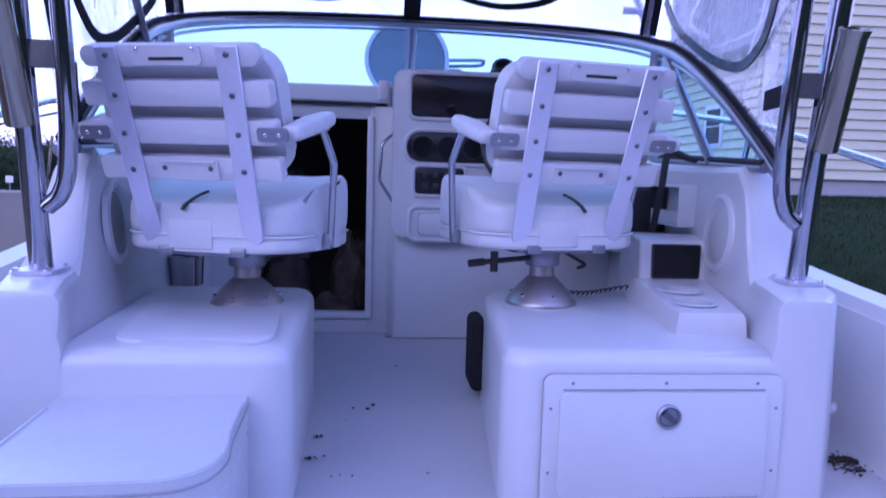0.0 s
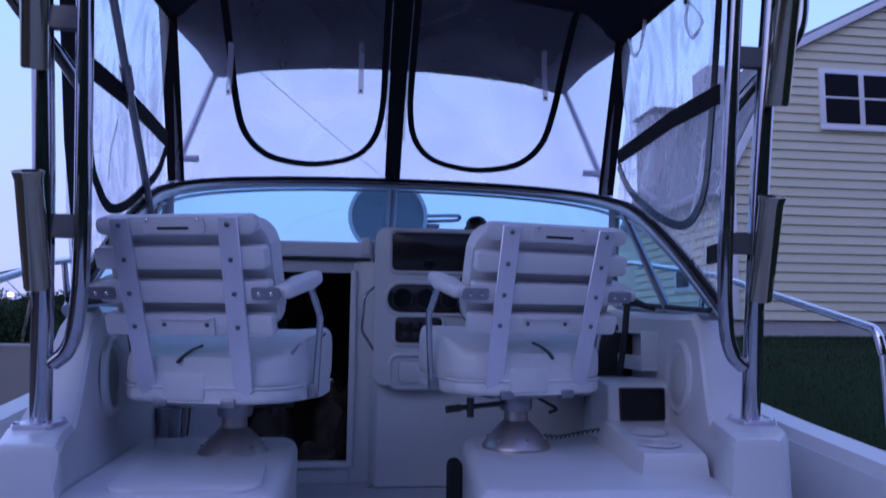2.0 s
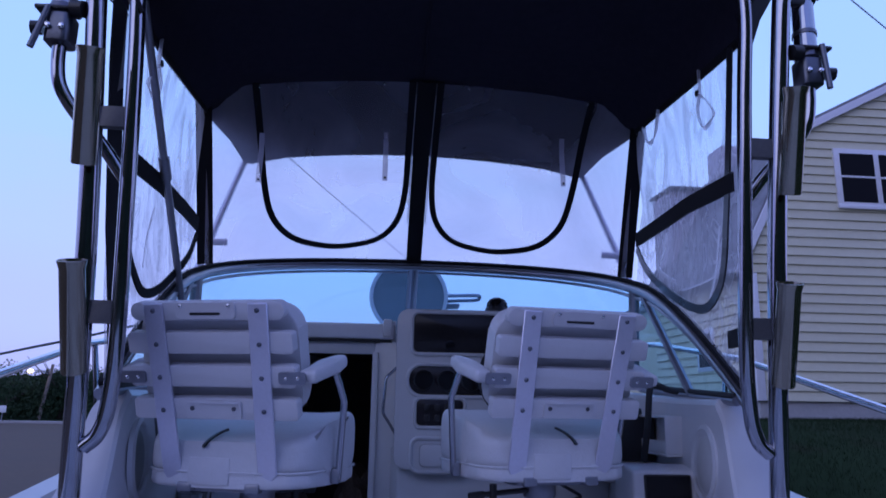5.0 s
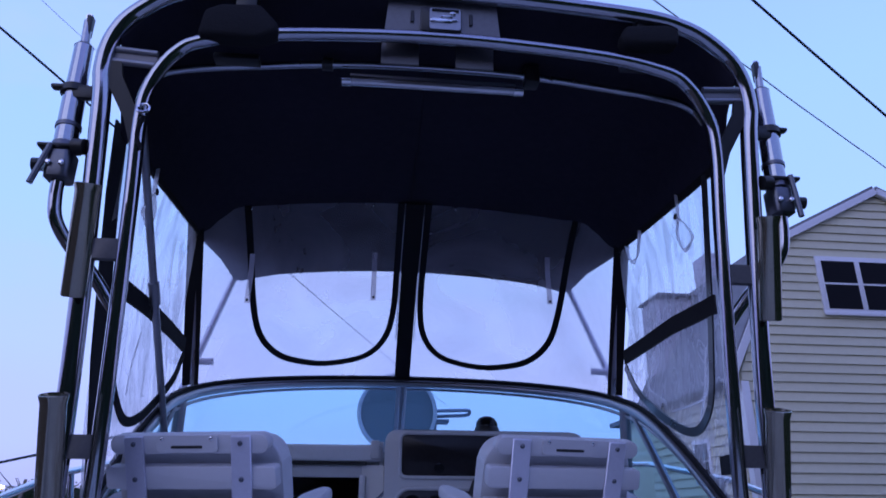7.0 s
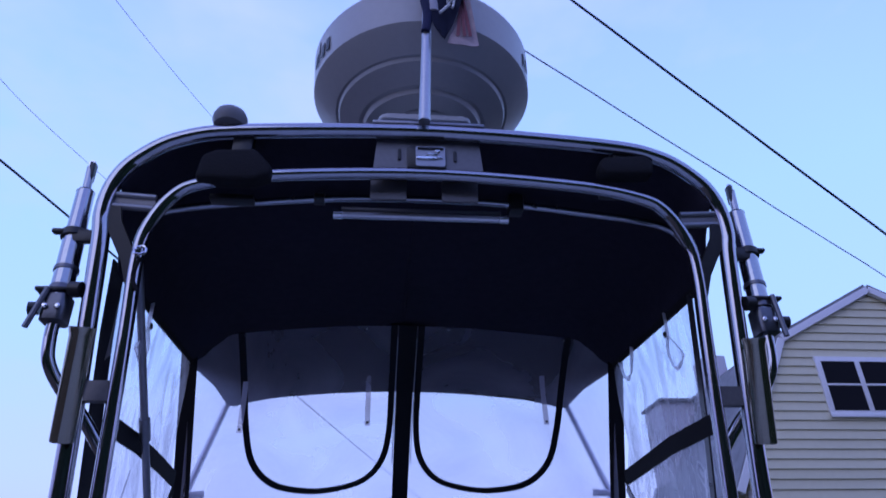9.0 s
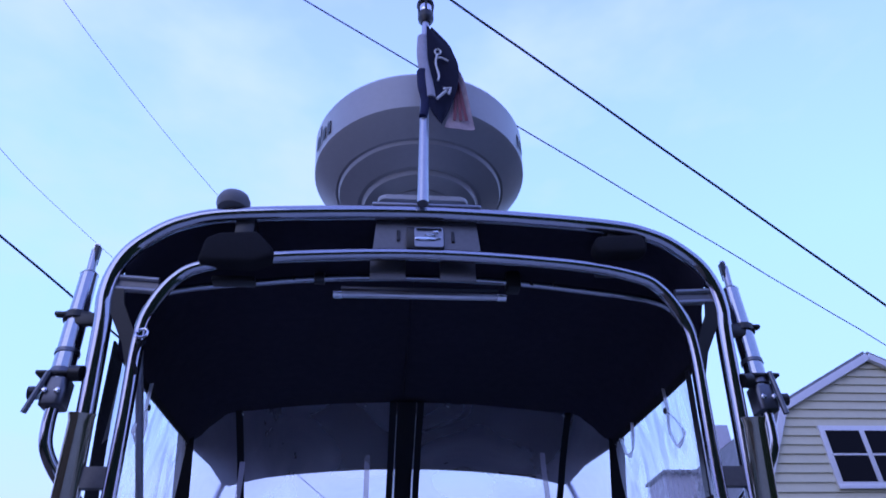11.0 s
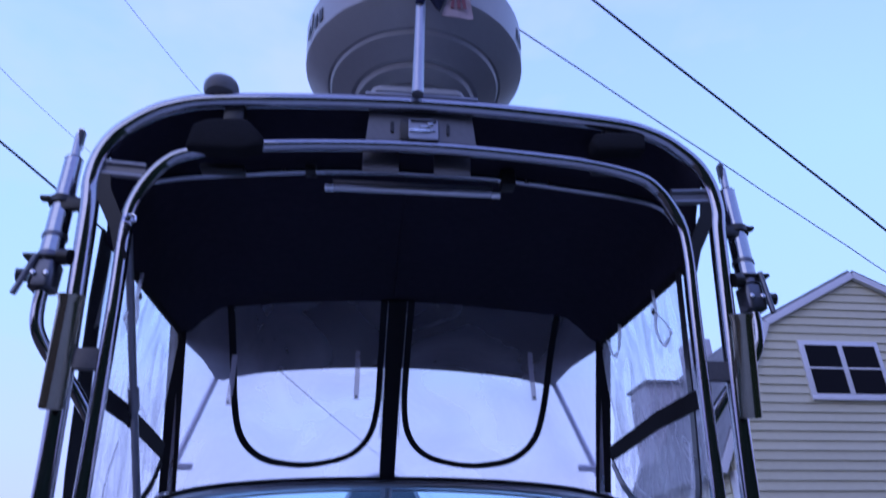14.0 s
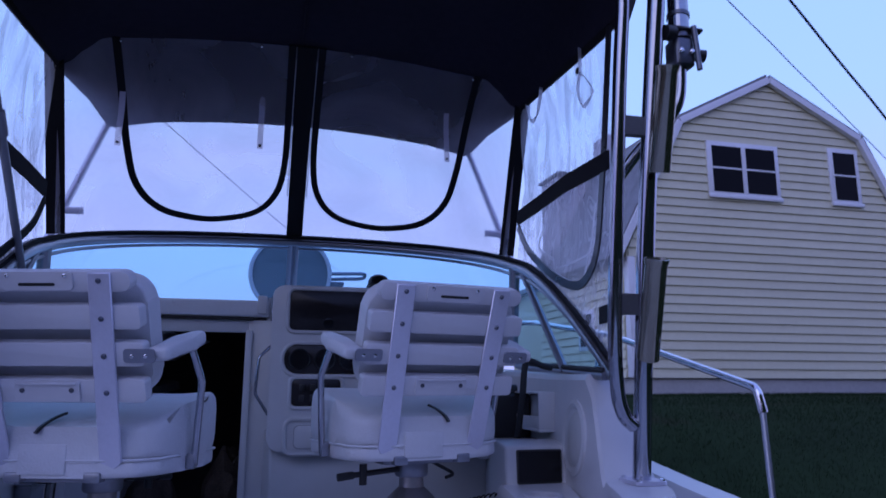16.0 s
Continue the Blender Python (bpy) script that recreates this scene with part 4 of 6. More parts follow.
bow = part("bow", tube(smooth_path([(-0.925, 1.57, 2.68), (-0.905, 1.57, 2.79), (-0.82, 1.57, 2.862), (-0.5, 1.57, 2.908), (-0.25, 1.57, 2.93), (0, 1.57, 2.935), (0.25, 1.57, 2.93), (0.5, 1.57, 2.908), (0.82, 1.57, 2.862), (0.905, 1.57, 2.79), (0.925, 1.57, 2.68)], 8), 0.0125, 10), ALU, top, "bare aluminium bow")
part("sleeve", tube([(-0.362, 1.57, 2.924), (-0.328, 1.57, 2.924)], 0.021, 12), BLACK, bow, "black clamp sleeve")
part("sleeve", box(0.302, 0.351, 1.545, 1.60, 2.893, 2.958, 0.006), BLACK, bow, "black clamp block")
for x0, dz in ((-0.43, -0.016), (0.39, -0.016), (0.47, -0.020)):
    part("hook", tube([(x0, 1.556, 2.922), (x0 - 0.006, 1.548, 2.922 + dz), (x0 + 0.006, 1.546, 2.918 + dz)], 0.003, 6), BLACK, bow, "small black hook")
part("centre_seam", tube([(-0.02, y, canopy(-0.02, y) - 0.012) for y in (1.62, 1.8, 2.0, 2.2, 2.45)], 0.005, 6), CANVAS, top)
lamp = thing("tube_lamp", (0, 1.565, 2.87), "clear tubular lamp hung under the canopy bow", "lamp")
part("tube", tube([(-0.27, 1.565, 2.862), (0.27, 1.565, 2.862)], 0.014, 14), ACRYLIC, lamp, "frosted clear tube")
part("reflector", box(-0.27, 0.27, 1.555, 1.585, 2.878, 2.888, 0.003), ALU_DULL, lamp)
for s in (-1, 1):
    part("end_cap", tube([(s * 0.265, 1.565, 2.862), (s * 0.295, 1.565, 2.862)], 0.0165, 14), CHROME, lamp, "bright metal end cap")

# ---- clear curtains ----
def top_line(x):
    """Where the front curtain hangs from the canopy."""
    return Vector((x, 2.505, 2.868 - 0.05 * min(abs(x) / 0.735, 1) ** 2 - (0 if abs(x) < 0.735 else 0.10 * ((abs(x) - 0.735) / 0.2) ** 2)))


def front(x, v):
    """The front curtain: v 0 at the canopy, 1 at the windshield rail; x on the canopy's edge."""
    u = 0.68 * math.asin(min(abs(x) / 0.935, 1)) / (math.pi / 2)
    a, b = top_line(x), ws_top(math.copysign(u, x)) + Vector((0, 0, 0.03))
    p = a.lerp(b, v)
    bulge = 0.05 * math.sin(math.pi * v) * (1 - min(abs(x) / 0.93, 1) ** 4)
    return p + Vector((0, bulge, bulge * 0.6))


def front_normal(x, v):
    e = 0.01
    return (front(x + e, v) - front(x - e, v)).cross(front(x, min(v + e, 1)) - front(x, max(v - e, 0))).normalized()


curtain = thing("front_curtain", (0, 2.9, 2.2), "clear vinyl front curtain with black zipped windows", "curtain")
pane = part("vinyl", sheet([[front(-0.93 + 1.86 * k / 32, j / 12) for k in range(33)] for j in range(13)]), VINYL, curtain, "slightly hazy clear vinyl")
pane.visible_shadow = False
part("centre_strip", ribbon([front(0, j / 14) + Vector((0, -0.006, 0)) for j in range(15)], [front_normal(0, min(j / 14, 0.98)) for j in range(15)], 0.082, 0.006), WEB, curtain, "black zipped centre strip")
for s in (-1, 1):
    part("zip", ribbon([front(s * 0.044, 0.06 + 0.70 * j / 14) + Vector((0, -0.009, 0)) for j in range(15)], [front_normal(s * 0.044, 0.4)] * 15, 0.0045, 0.003), RAIL_ALU, curtain, "pale zip teeth")
    path = [(s * 0.735, 0.0), (s * 0.735, 0.25), (s * 0.735, 0.52), (s * 0.71, 0.73), (s * 0.625, 0.86), (s * 0.48, 0.91), (s * 0.34, 0.908), (s * 0.19, 0.86), (s * 0.10, 0.75), (s * 0.066, 0.58), (s * 0.062, 0.3), (s * 0.062, 0.0)]
    path = [tuple(q)[:2] for q in smooth_path([(a, b, 0) for a, b in path], 5)]
    part("zip_band", ribbon([front(a, min(b, 0.97)) + Vector((0, -0.008, 0)) for a, b in path], [front_normal(a, min(b, 0.97)) for a, b in path], 0.03, 0.006), WEB, curtain, "black curved zip band")
    part("corner_strip", ribbon([front(s * 0.92, j / 10) + Vector((s * 0.018, -0.036, 0)) for j in range(11)], [(s * 0.36, 0.93, 0.1)] * 11, 0.066, 0.008), WEB, curtain, "black corner strip")
    for x in (0.72, 0.186):
        q = front(s * x, 0.01)
        part("snap", moved(turned([(0.006, 0), (0.005, 0.003), (0.002, 0.004)], 10), Matrix.Translation(q + Vector((0, -0.006, -0.004))) @ pose(0, 0, 0, 100)), CHROME, curtain)
for x, z in ((-0.691, 2.374), (-0.171, 2.405), (0.594, 2.413)):
    pts = [Vector((x, 2.492 + 0.008 * math.sin(k), z + 0.22 - 0.044 * k)) for k in range(6)]
    part("window_tie", ribbon(pts, (0, 1, 0), 0.022, 0.003), VINYL, curtain, "clear tie strap")
    part("tie_snap", moved(turned([(0.006, 0), (0.005, 0.003), (0.002, 0.004)], 10), Matrix.Translation(pts[-1] + Vector((0, -0.004, 0.012))) @ pose(0, 0, 0, 90)), BLACK, curtain)


def side_at(s, w, v):
    """A side curtain: w 0 at the front corner, 1 at the arch; v 0 at the canopy, 1 at the windshield rail."""
    a = Vector((s * 0.93, 2.50 - 0.90 * w, 2.69 - 0.06 * w))
    b = ws_top(s * (0.68 + 0.32 * w)) + Vector((0, 0, 0.03))
    p = a.lerp(b, v)
    crease = 0.012 * noise.noise((w * 5, v * 3, s * 2.0)) * math.sin(math.pi * v) + 0.006 * noise.noise((w * 14, v * 5, s))
    return p + Vector((s * (0.02 * math.sin(math.pi * v) + crease), 0, 0))


for s in (-1, 1):
    sc = thing("side_curtain", (s * 0.93, 2.1, 2.2), "creased clear vinyl side curtain with black straps", "curtain", "side curtains")
    pane = part("vinyl", sheet([[side_at(s, i / 26, j / 26) for i in range(27)] for j in range(27)]), SIDE_VINYL, sc, "hazy creased clear vinyl")
    pane.visible_shadow = False
    grid = [side_at(s, i / 40, j / 40) for i in range(-4, 45) for j in range(0, 44)]
    def on(y, z, d=0.018):
        near = min(grid, key=lambda p: (p.y - y) ** 2 + (p.z - z) ** 2)
        return (near.x - s * d, y, z)
    part("diagonal_strap", ribbon([on(2.54, 2.20), on(2.3, 2.205), on(2.0, 2.205), on(1.67, 2.19)], (s, 0, 0), 0.062, 0.006), WEB, sc, "wide black strap")
    part("zip_band", ribbon(smooth_path([on(2.53, 2.16), on(2.40, 2.04), on(2.19, 1.930), on(2.00, 1.845), on(1.87, 1.818), on(1.782, 1.858), on(1.745, 1.935), on(1.725, 2.07), on(1.70, 2.25), on(1.62, 2.62)], 6), (s, 0, 0), 0.03, 0.006), WELT if s > 0 else WEB, sc, "black curved zip band")
    folds = [[(2.081, 1.91), (1.921, 1.909), (1.82, 1.923), (1.788, 1.973)], [(1.868, 1.85), (1.82, 1.94), (1.789, 2.078)], [(2.247, 2.104), (2.293, 2.025), (2.134, 1.947)]] if s > 0 else [[(2.0, 2.12), (1.93, 2.0), (1.90, 1.9)]]
    # added pale ribbons paint the light caught along the folds
    for k, f in enumerate(folds):
        line = smooth_path([on(y, z, 0.004) for y, z in f], 6)
        part("fold", ribbon(line, (s, 0, 0), 0.008 + 0.003 * (k % 3), 0.002), FOLD, sc, "pale ribbon painting the light along a vinyl fold").visible_shadow = False
    part("edge_binding", ribbon([(s * 0.925, 2.50 - 0.9 * k / 8, canopy_edge(2.5 - 0.9 * k / 8) - 0.004) for k in range(9)], (s, 0, 0), 0.03, 0.006), WEB, sc)
    pull = part("pull_strap", ribbon(smooth_path([on(1.838, 2.65, 0.02), on(1.842, 2.565, 0.022), on(1.863, 2.508, 0.025), on(1.84, 2.44, 0.025), on(1.798, 2.428, 0.028), on(1.745, 2.45, 0.03), on(1.79, 2.52, 0.03), on(1.842, 2.56, 0.028)], 6), (s * 0.5, -0.85, 0.1), 0.016, 0.003), FOLD, sc, "clear vinyl pull strap hanging in a loop")
    part("strap_snap", moved(turned([(0.012, 0), (0.011, 0.004), (0.004, 0.006)], 14), Matrix.Translation(on(1.842, 2.565, 0.03)) @ pose(0, 0, 0, 0, -s * 90)), BLACK, pull, "black snap")
    if s > 0:
        part("corner_strap", ribbon(smooth_path([on(2.20, 2.66, 0.02), on(2.215, 2.61, 0.025), on(2.26, 2.56, 0.028), on(2.32, 2.565, 0.028), on(2.365, 2.65, 0.02)], 6), (s * 0.5, -0.85, 0.1), 0.02, 0.003), FOLD, sc, "clear vinyl strap at the front corner")
    if s < 0:
        part("aft_edge", ribbon([(-0.950, 1.585, 2.66), (-0.943, 1.60, 2.43), (-0.927, 1.612, 2.20), (-0.908, 1.625, 1.95), (-0.890, 1.65, 1.76), (-0.878, 1.675, 1.57)], (1, 0, 0), 0.094, 0.006), WEB, sc, "black zipped aft edge")

# legs of the canopy frame outside the front curtain
for s in (-1, 1):
    leg = part("strut", tube([(s * 0.935, 3.33, 2.745), (s * 0.995, 2.82, 2.06)], 0.0165, 12), STRAP_ALU, top, "pale aluminium strut")
    part("cleat", tube([(s * 0.895, 2.92, 2.212), (s * 0.985, 2.90, 2.205)], 0.016, 10), STRAP_ALU, leg)
inner_leg = part("leg", tube([(-0.895, 1.56, 2.72), (-0.895, 2.30, 1.83)], 0.0125, 10), ALU_DULL, top, "grey aluminium leg")
part("knuckle", tube([(-0.895, 1.93, 2.275), (-0.895, 1.98, 2.215)], 0.018, 10), ALU_DULL, inner_leg)


# ---- arch ----
def on_arch(x, z, out=0.0):
    """A place in the arch's leaning plane; out: metres aft of it."""
    return Vector((x, 1.53 - 0.134 * (z - 1.235) - out, z))


arch = thing("radar_arch", (0, 1.5, 1.235), "double-tube polished aluminium arch over the cockpit", "arch")
outer = [(-0.897, 1.24), (-0.897, 1.9), (-0.915, 2.55), (-0.925, 2.70), (-0.905, 2.80), (-0.85, 2.875), (-0.74, 2.945), (-0.55, 2.98), (0, 3.003), (0.55, 2.98), (0.74, 2.945), (0.85, 2.875), (0.905, 2.80), (0.925, 2.70), (0.915, 2.55), (0.897, 1.9), (0.897, 1.24)]
part("outer_tube", tube(smooth_path([on_arch(x, z) for x, z in outer], 8), 0.0245, 16), ALU, arch)
inner = [(-0.872, 1.385), (-0.838, 1.42), (-0.818, 1.50), (-0.808, 1.70), (-0.808, 2.3), (-0.812, 2.55), (-0.795, 2.66), (-0.74, 2.755), (-0.66, 2.80), (-0.45, 2.835), (0, 2.856), (0.45, 2.835), (0.66, 2.80), (0.74, 2.755), (0.795, 2.66), (0.812, 2.55), (0.808, 2.3), (0.808, 1.70), (0.818, 1.50), (0.838, 1.42), (0.872, 1.385)]
part("inner_tube", tube(smooth_path([on_arch(x, z) for x, z in inner], 8), 0.0195, 16), ALU, arch)
for s in (-1, 1):
    foot = part("foot_plate", prism(rounded(s * 0.90 - 0.045, s * 0.90 + 0.045, 1.475, 1.585, 0.012), 1.236, 1.246, "z", 0.002, 1), STRAP_ALU, arch, "square bolted foot plate")
    for a, b in ((-1, -1), (1, -1), (1, 1), (-1, 1)):
        part("bolt", turned([(0.007, 0), (0.007, 0.005), (0.003, 0.007)], 8, (s * 0.90 + a * 0.033, 1.53 + b * 0.042, 1.246)), CHROME, foot)
    for z0, z1 in ((2.168, 2.222), (1.682, 1.738)):
        part("rod_holder_mount", prism([(s * 0.80, z0 - 0.03), (s * 0.815, z0), (s * 0.885, z0), (s * 0.90, z0 - 0.03), (s * 0.90, z1 + 0.03), (s * 0.885, z1), (s * 0.815, z1), (s * 0.80, z1 + 0.03)], on_arch(0, z0).y - 0.012, on_arch(0, z0).y + 0.012, "y"), MOUNT_ALU, arch, "flat aluminium mounting plate")
    for ztop, length, xc in ((2.366, 0.30, 0.945 if s > 0 else 0.932), (1.832, 0.272, 0.920)):
        xa = s * (xc + 0.006)
        a, b = on_arch(xa, ztop, 0.012), on_arch(s * (xc - 0.022), ztop - length, 0.02)
        back = Vector((-0.14, -0.25, 1.52))
        a, b = back.lerp(a, 0.942), back.lerp(b, 0.977)
        if s < 0 and ztop > 2:
            a.x += 0.020
        length = (a - b).length
        ax = (a - b).normalized()
        q = ax.to_track_quat("Z", "Y").to_matrix().to_4x4()
        h = part("rod_holder", moved(turned([(0.026, 0), (0.0285, 0.004), (0.0285, length - 0.02), (0.033, length), (0.030, length + 0.001), (0.0262, length - 0.02), (0.0255, 0.05)], 24, caps=False), Matrix.Translation(b) @ q), OLIVE_METAL, arch, "tubular metal rod holder tinted olive for its dark reflections")
        part("bottom_plug", moved(turned([(0.0255, 0.045), (0.0255, 0.05)], 20), Matrix.Translation(b) @ q), BLACK, h)
part("lamp_plate", prism([(-0.165, 2.865), (0.175, 2.865), (0.165, 2.99), (-0.155, 2.99)], 1.312, 1.318, "y"), MOUNT_ALU, arch, "flat aluminium centre plate")
for x0, x1 in ((-0.172, -0.060), (0.048, 0.162)):
    part("plate_foot", box(x0, x1, 1.358, 1.364, 2.79, 2.865, 0.002, 1), MOUNT_ALU, arch, "flat plate foot below the inner tube")
part("bottom_rail", tube([on_arch(-0.165, 2.868, 0.0), on_arch(0.175, 2.868, 0.0)], 0.006, 8), ALU_DULL, arch)
for s in (-1, 1):
    part("brace_plate", prism([(s * 0.785, 2.712), (s * 0.912, 2.720), (s * 0.912, 2.756), (s * 0.785, 2.748)], on_arch(0, 2.73).y - 0.002, on_arch(0, 2.73).y + 0.002, "y"), MOUNT_ALU, arch, "flat brace plate")
    for z in (2.712, 2.748):
        part("cross_brace", tube([on_arch(s * 0.785, z), on_arch(s * 0.912, z + 0.008)], 0.009, 10), ALU_DULL, arch)
    part("gusset", sheet([[on_arch(s * 0.905, 2.715), on_arch(s * 0.875, 2.715)], [on_arch(s * 0.905, 2.650), on_arch(s * 0.868, 2.672)], [on_arch(s * 0.850, 2.55), on_arch(s * 0.826, 2.59)], [on_arch(s * 0.828, 2.48), on_arch(s * 0.818, 2.48)]], 0.010), BLACK, arch, "dark diagonal brace")
    part("strap_stub", ribbon([(s * 0.815, 1.475, 1.692), (s * 0.85, 1.58, 1.698), (s * 0.89, 1.72, 1.702)], (-s * 0.9, -0.4, 0.0), 0.052, 0.008), WEB, arch, "short black webbing strap")
lens_box = part("stern_lamp", prism(rounded(-0.061, 0.058, 2.866, 2.948, 0.008), 1.292, 1.311, "y", 0.003, 2), BLACK, arch, "small floodlight in the centre plate")
part("lens", prism(rounded(-0.036, 0.055, 2.870, 2.944, 0.006), 1.288, 1.2915, "y", 0.002, 1), ALU_DULL, lens_box, "bright lamp window")
part("bulb_reflector", join(box(-0.034, 0.030, 1.283, 1.2875, 2.893, 2.906, 0.003, 1), box(-0.004, 0.032, 1.282, 1.2875, 2.909, 2.917, 0.003, 1), box(0.014, 0.046, 1.282, 1.2875, 2.898, 2.904, 0.002, 1), box(0.022, 0.040, 1.282, 1.2875, 2.920, 2.930, 0.003, 1)), CHROME, lens_box, "bright reflector behind the glass")
part("lens_shade", box(-0.030, 0.050, 1.2845, 1.2875, 2.931, 2.940, 0.002, 1), SCREEN, lens_box, "dark upper edge of the lamp window")
for x in (-0.085, 0.088):
    part("slot", box(x - 0.005, x + 0.005, 1.306, 1.3115, 2.905, 2.945, 0.001, 1), BLACK, arch, "dark keyhole slot")
PODS = ([(-0.678, 2.790), (-0.666, 2.876), (-0.626, 2.898), (-0.515, 2.906), (-0.459, 2.842), (-0.459, 2.812), (-0.515, 2.788)], [(0.530, 2.883), (0.548, 2.926), (0.689, 2.940), (0.715, 2.918), (0.706, 2.866), (0.548, 2.856)])
for poly in PODS:
    pod = part("speaker_pod", prism(poly, 1.275, 1.335, "y", 0.016, 4), WEB, arch, "black canvas-wrapped pod on the arch")
    xs_, zs_ = [q[0] for q in poly], [q[1] for q in poly]
    part("pod_clamp", box(sum(xs_) / len(xs_) - 0.03, sum(xs_) / len(xs_) + 0.03, 1.30, 1.35, max(zs_) - 0.01, max(zs_) + 0.06, 0.006), BLACK, pod)
    part("pod_bracket", box(min(xs_) + 0.03, max(xs_) - 0.06, 1.36, 1.40, min(zs_) - 0.014, min(zs_) + 0.006, 0.004), BLACK, pod, "black pod bracket")
part("radar_platform", box(-0.17, 0.18, 1.27, 1.86, 3.018, 3.028, 0.003), ALU_DULL, arch, "flat aluminium radar platform")
for x in (-0.12, 0.11):
    part("platform_arm", box(x - 0.03, x + 0.03, 1.33, 1.60, 2.985, 3.017, 0.004), ALU_DULL, arch)
ring_q = on_arch(-0.795, 2.57, 0.02)
part("shackle_ring", tube([ring_q + Vector((0.016 * math.cos(a), -0.01 + 0.006 * math.sin(a), 0.016 * math.sin(a))) for a in (2 * math.pi * k / 16 for k in range(16))], 0.004, 8, closed=True), CHROME, arch, "chrome shackle ring")
part("lanyard", tube(smooth_path([ring_q + Vector((0, 0, -0.016)), ring_q + Vector((-0.012, 0.01, -0.07)), ring_q + Vector((0.004, 0.015, -0.11))], 5), 0.006, 6), WEB, arch, "black lanyard")

# ---- outriggers ----
for s in (-1, 1):
    o = thing("outrigger", (s * 0.99, 1.40, 2.3), "stowed aluminium outrigger in a clamp on the arch", "outrigger", "outriggers")
    part("bent_mount", tube(smooth_path([(s * 0.845, 1.51, 2.06), (s * 0.905, 1.47, 2.15), (s * 0.955, 1.42, 2.21), (s * 0.99, 1.398, 2.27), (s * 1.0, 1.39, 2.33), (s * 1.0, 1.385, 2.40)], 7), 0.017, 12), ALU, o, "bent polished mount tube")
    a, b = Vector((s * 1.0, 1.385, 2.38)), Vector((s * 1.03, 1.42, 2.85))
    part("sleeve", tube([a, a.lerp(b, 0.60)], 0.030, 32), ALU, o)
    part("pole", tube([a.lerp(b, 0.55), a.lerp(b, 0.70), a.lerp(b, 0.93)], 0.0285, 32, taper=0.0255), ALU, o)
    part("pole_end", tube([a.lerp(b, 0.93), a.lerp(b, 0.945)], 0.0265, 16, taper=0.022), DARK_ALU, o, "dark pole end")
    part("inner_rod", tube([a.lerp(b, 0.94), Vector((s * 1.0355, 1.425, 2.915))], 0.0125, 12), RAIL_ALU, o, "thin pale inner rod")
    tip = part("pole_tip", box(s * 1.0365 - (0.001 if s < 0 else 0.016), s * 1.0365 + (0.016 if s < 0 else 0.001), 1.412, 1.436, 2.862, 2.930, 0.004), BLACK, o, "black line bracket at the pole tip")
    part("tip_eye", tube([Vector((s * 1.0365, 1.426, 2.934)) + Vector((0.008 * math.cos(q), 0, 0.008 * math.sin(q))) for q in (2 * math.pi * k / 12 for k in range(12))], 0.003, 6, closed=True), CHROME, tip)
    collar = part("collar", tube([a.lerp(b, 0.57), a.lerp(b, 0.615)], 0.037, 16), BLACK, o, "black collar")
    part("collar_lever", box(s * 1.018 - 0.055, s * 1.018 + 0.048, 1.375, 1.40, 2.655, 2.668, 0.005), BLACK, collar)
    part("grip_band", tube([a.lerp(b, 0.33), a.lerp(b, 0.355)], 0.033, 16), DARK_ALU, o)
    part("collar_bracket", box(min(s * 0.93, s * 1.02), max(s * 0.93, s * 1.02), 1.375, 1.395, 2.625, 2.665, 0.004), BLACK, o)
    clamp = part("clamp", moved(prism(rounded(-0.031, 0.031, -0.034, 0.034, 0.016, 4), -0.005, 0.072, "z", 0.008, 2), Matrix.Translation(a)), DARK_ALU, o, "dark cast clamp body")
    part("clamp_cap", tube([a + Vector((s * 0.004, 0, 0.074)), a + Vector((s * 0.006, 0.006, 0.100))], 0.033, 16), DARK_ALU, clamp)
    part("clamp_ear", box(s * 1.012 - 0.048, s * 1.012 + 0.048, 1.352, 1.408, 2.478 - (0.018 if s < 0 else 0), 2.490 - (0.018 if s < 0 else 0), 0.005), BLACK, clamp)
    for q in (-0.025, 0.022):
        part("clamp_bolt", moved(turned([(0.008, 0), (0.008, 0.006), (0.004, 0.009)], 10), Matrix.Translation(a + Vector((q * 0.7, -0.035, 0.03))) @ pose(0, 0, 0, 90)), CHROME, clamp)
    part("clamp_knob", tube([(s * 0.968, 1.362, 2.466), (s * 0.938, 1.358, 2.464)], 0.022, 12), BLACK, clamp)
    part("outer_knob", tube([(s * 1.035, 1.362, 2.408), (s * 1.060, 1.358, 2.406)], 0.018, 12), BLACK, clamp)
    part("handle", tube([(s * (1.025 if s > 0 else 1.02), 1.348, 2.488 if s > 0 else 2.464), (s * (1.032 if s > 0 else 1.048), 1.342, 2.356 if s > 0 else 2.346)], 0.008, 10), DARK_ALU, clamp, "locking handle")

# ---- on top of the arch ----
DOME_Y = 1.70
dome = thing("radar_dome", (0.0, DOME_Y, 3.03), "round grey radar dome on a low stand over the arch", "radar")
part("shell", turned([(0.06, 3.330), (0.222, 3.333), (0.232, 3.352), (0.246, 3.353), (0.320, 3.396), (0.327, 3.410), (0.336, 3.412), (0.414, 3.472), (0.4235, 3.482), (0.430, 3.640), (0.424, 3.654), (0.29, 3.682), (0.01, 3.692)], 72, (0.012, DOME_Y, 0)), GREY_DOME, dome, sharp=24)
part("stand", turned([(0.15, 3.0), (0.15, 3.02), (0.09, 3.05), (0.08, 3.30), (0.14, 3.325), (0.14, 3.331)], 32, (0.012, DOME_Y, 0)), GREY_DOME, dome)
part("mount_plate", prism(rounded(-0.155, 0.165, DOME_Y - 0.28, DOME_Y + 0.15, 0.03), 3.165, 3.185, "z", 0.006, 2), GREY_DOME, dome)
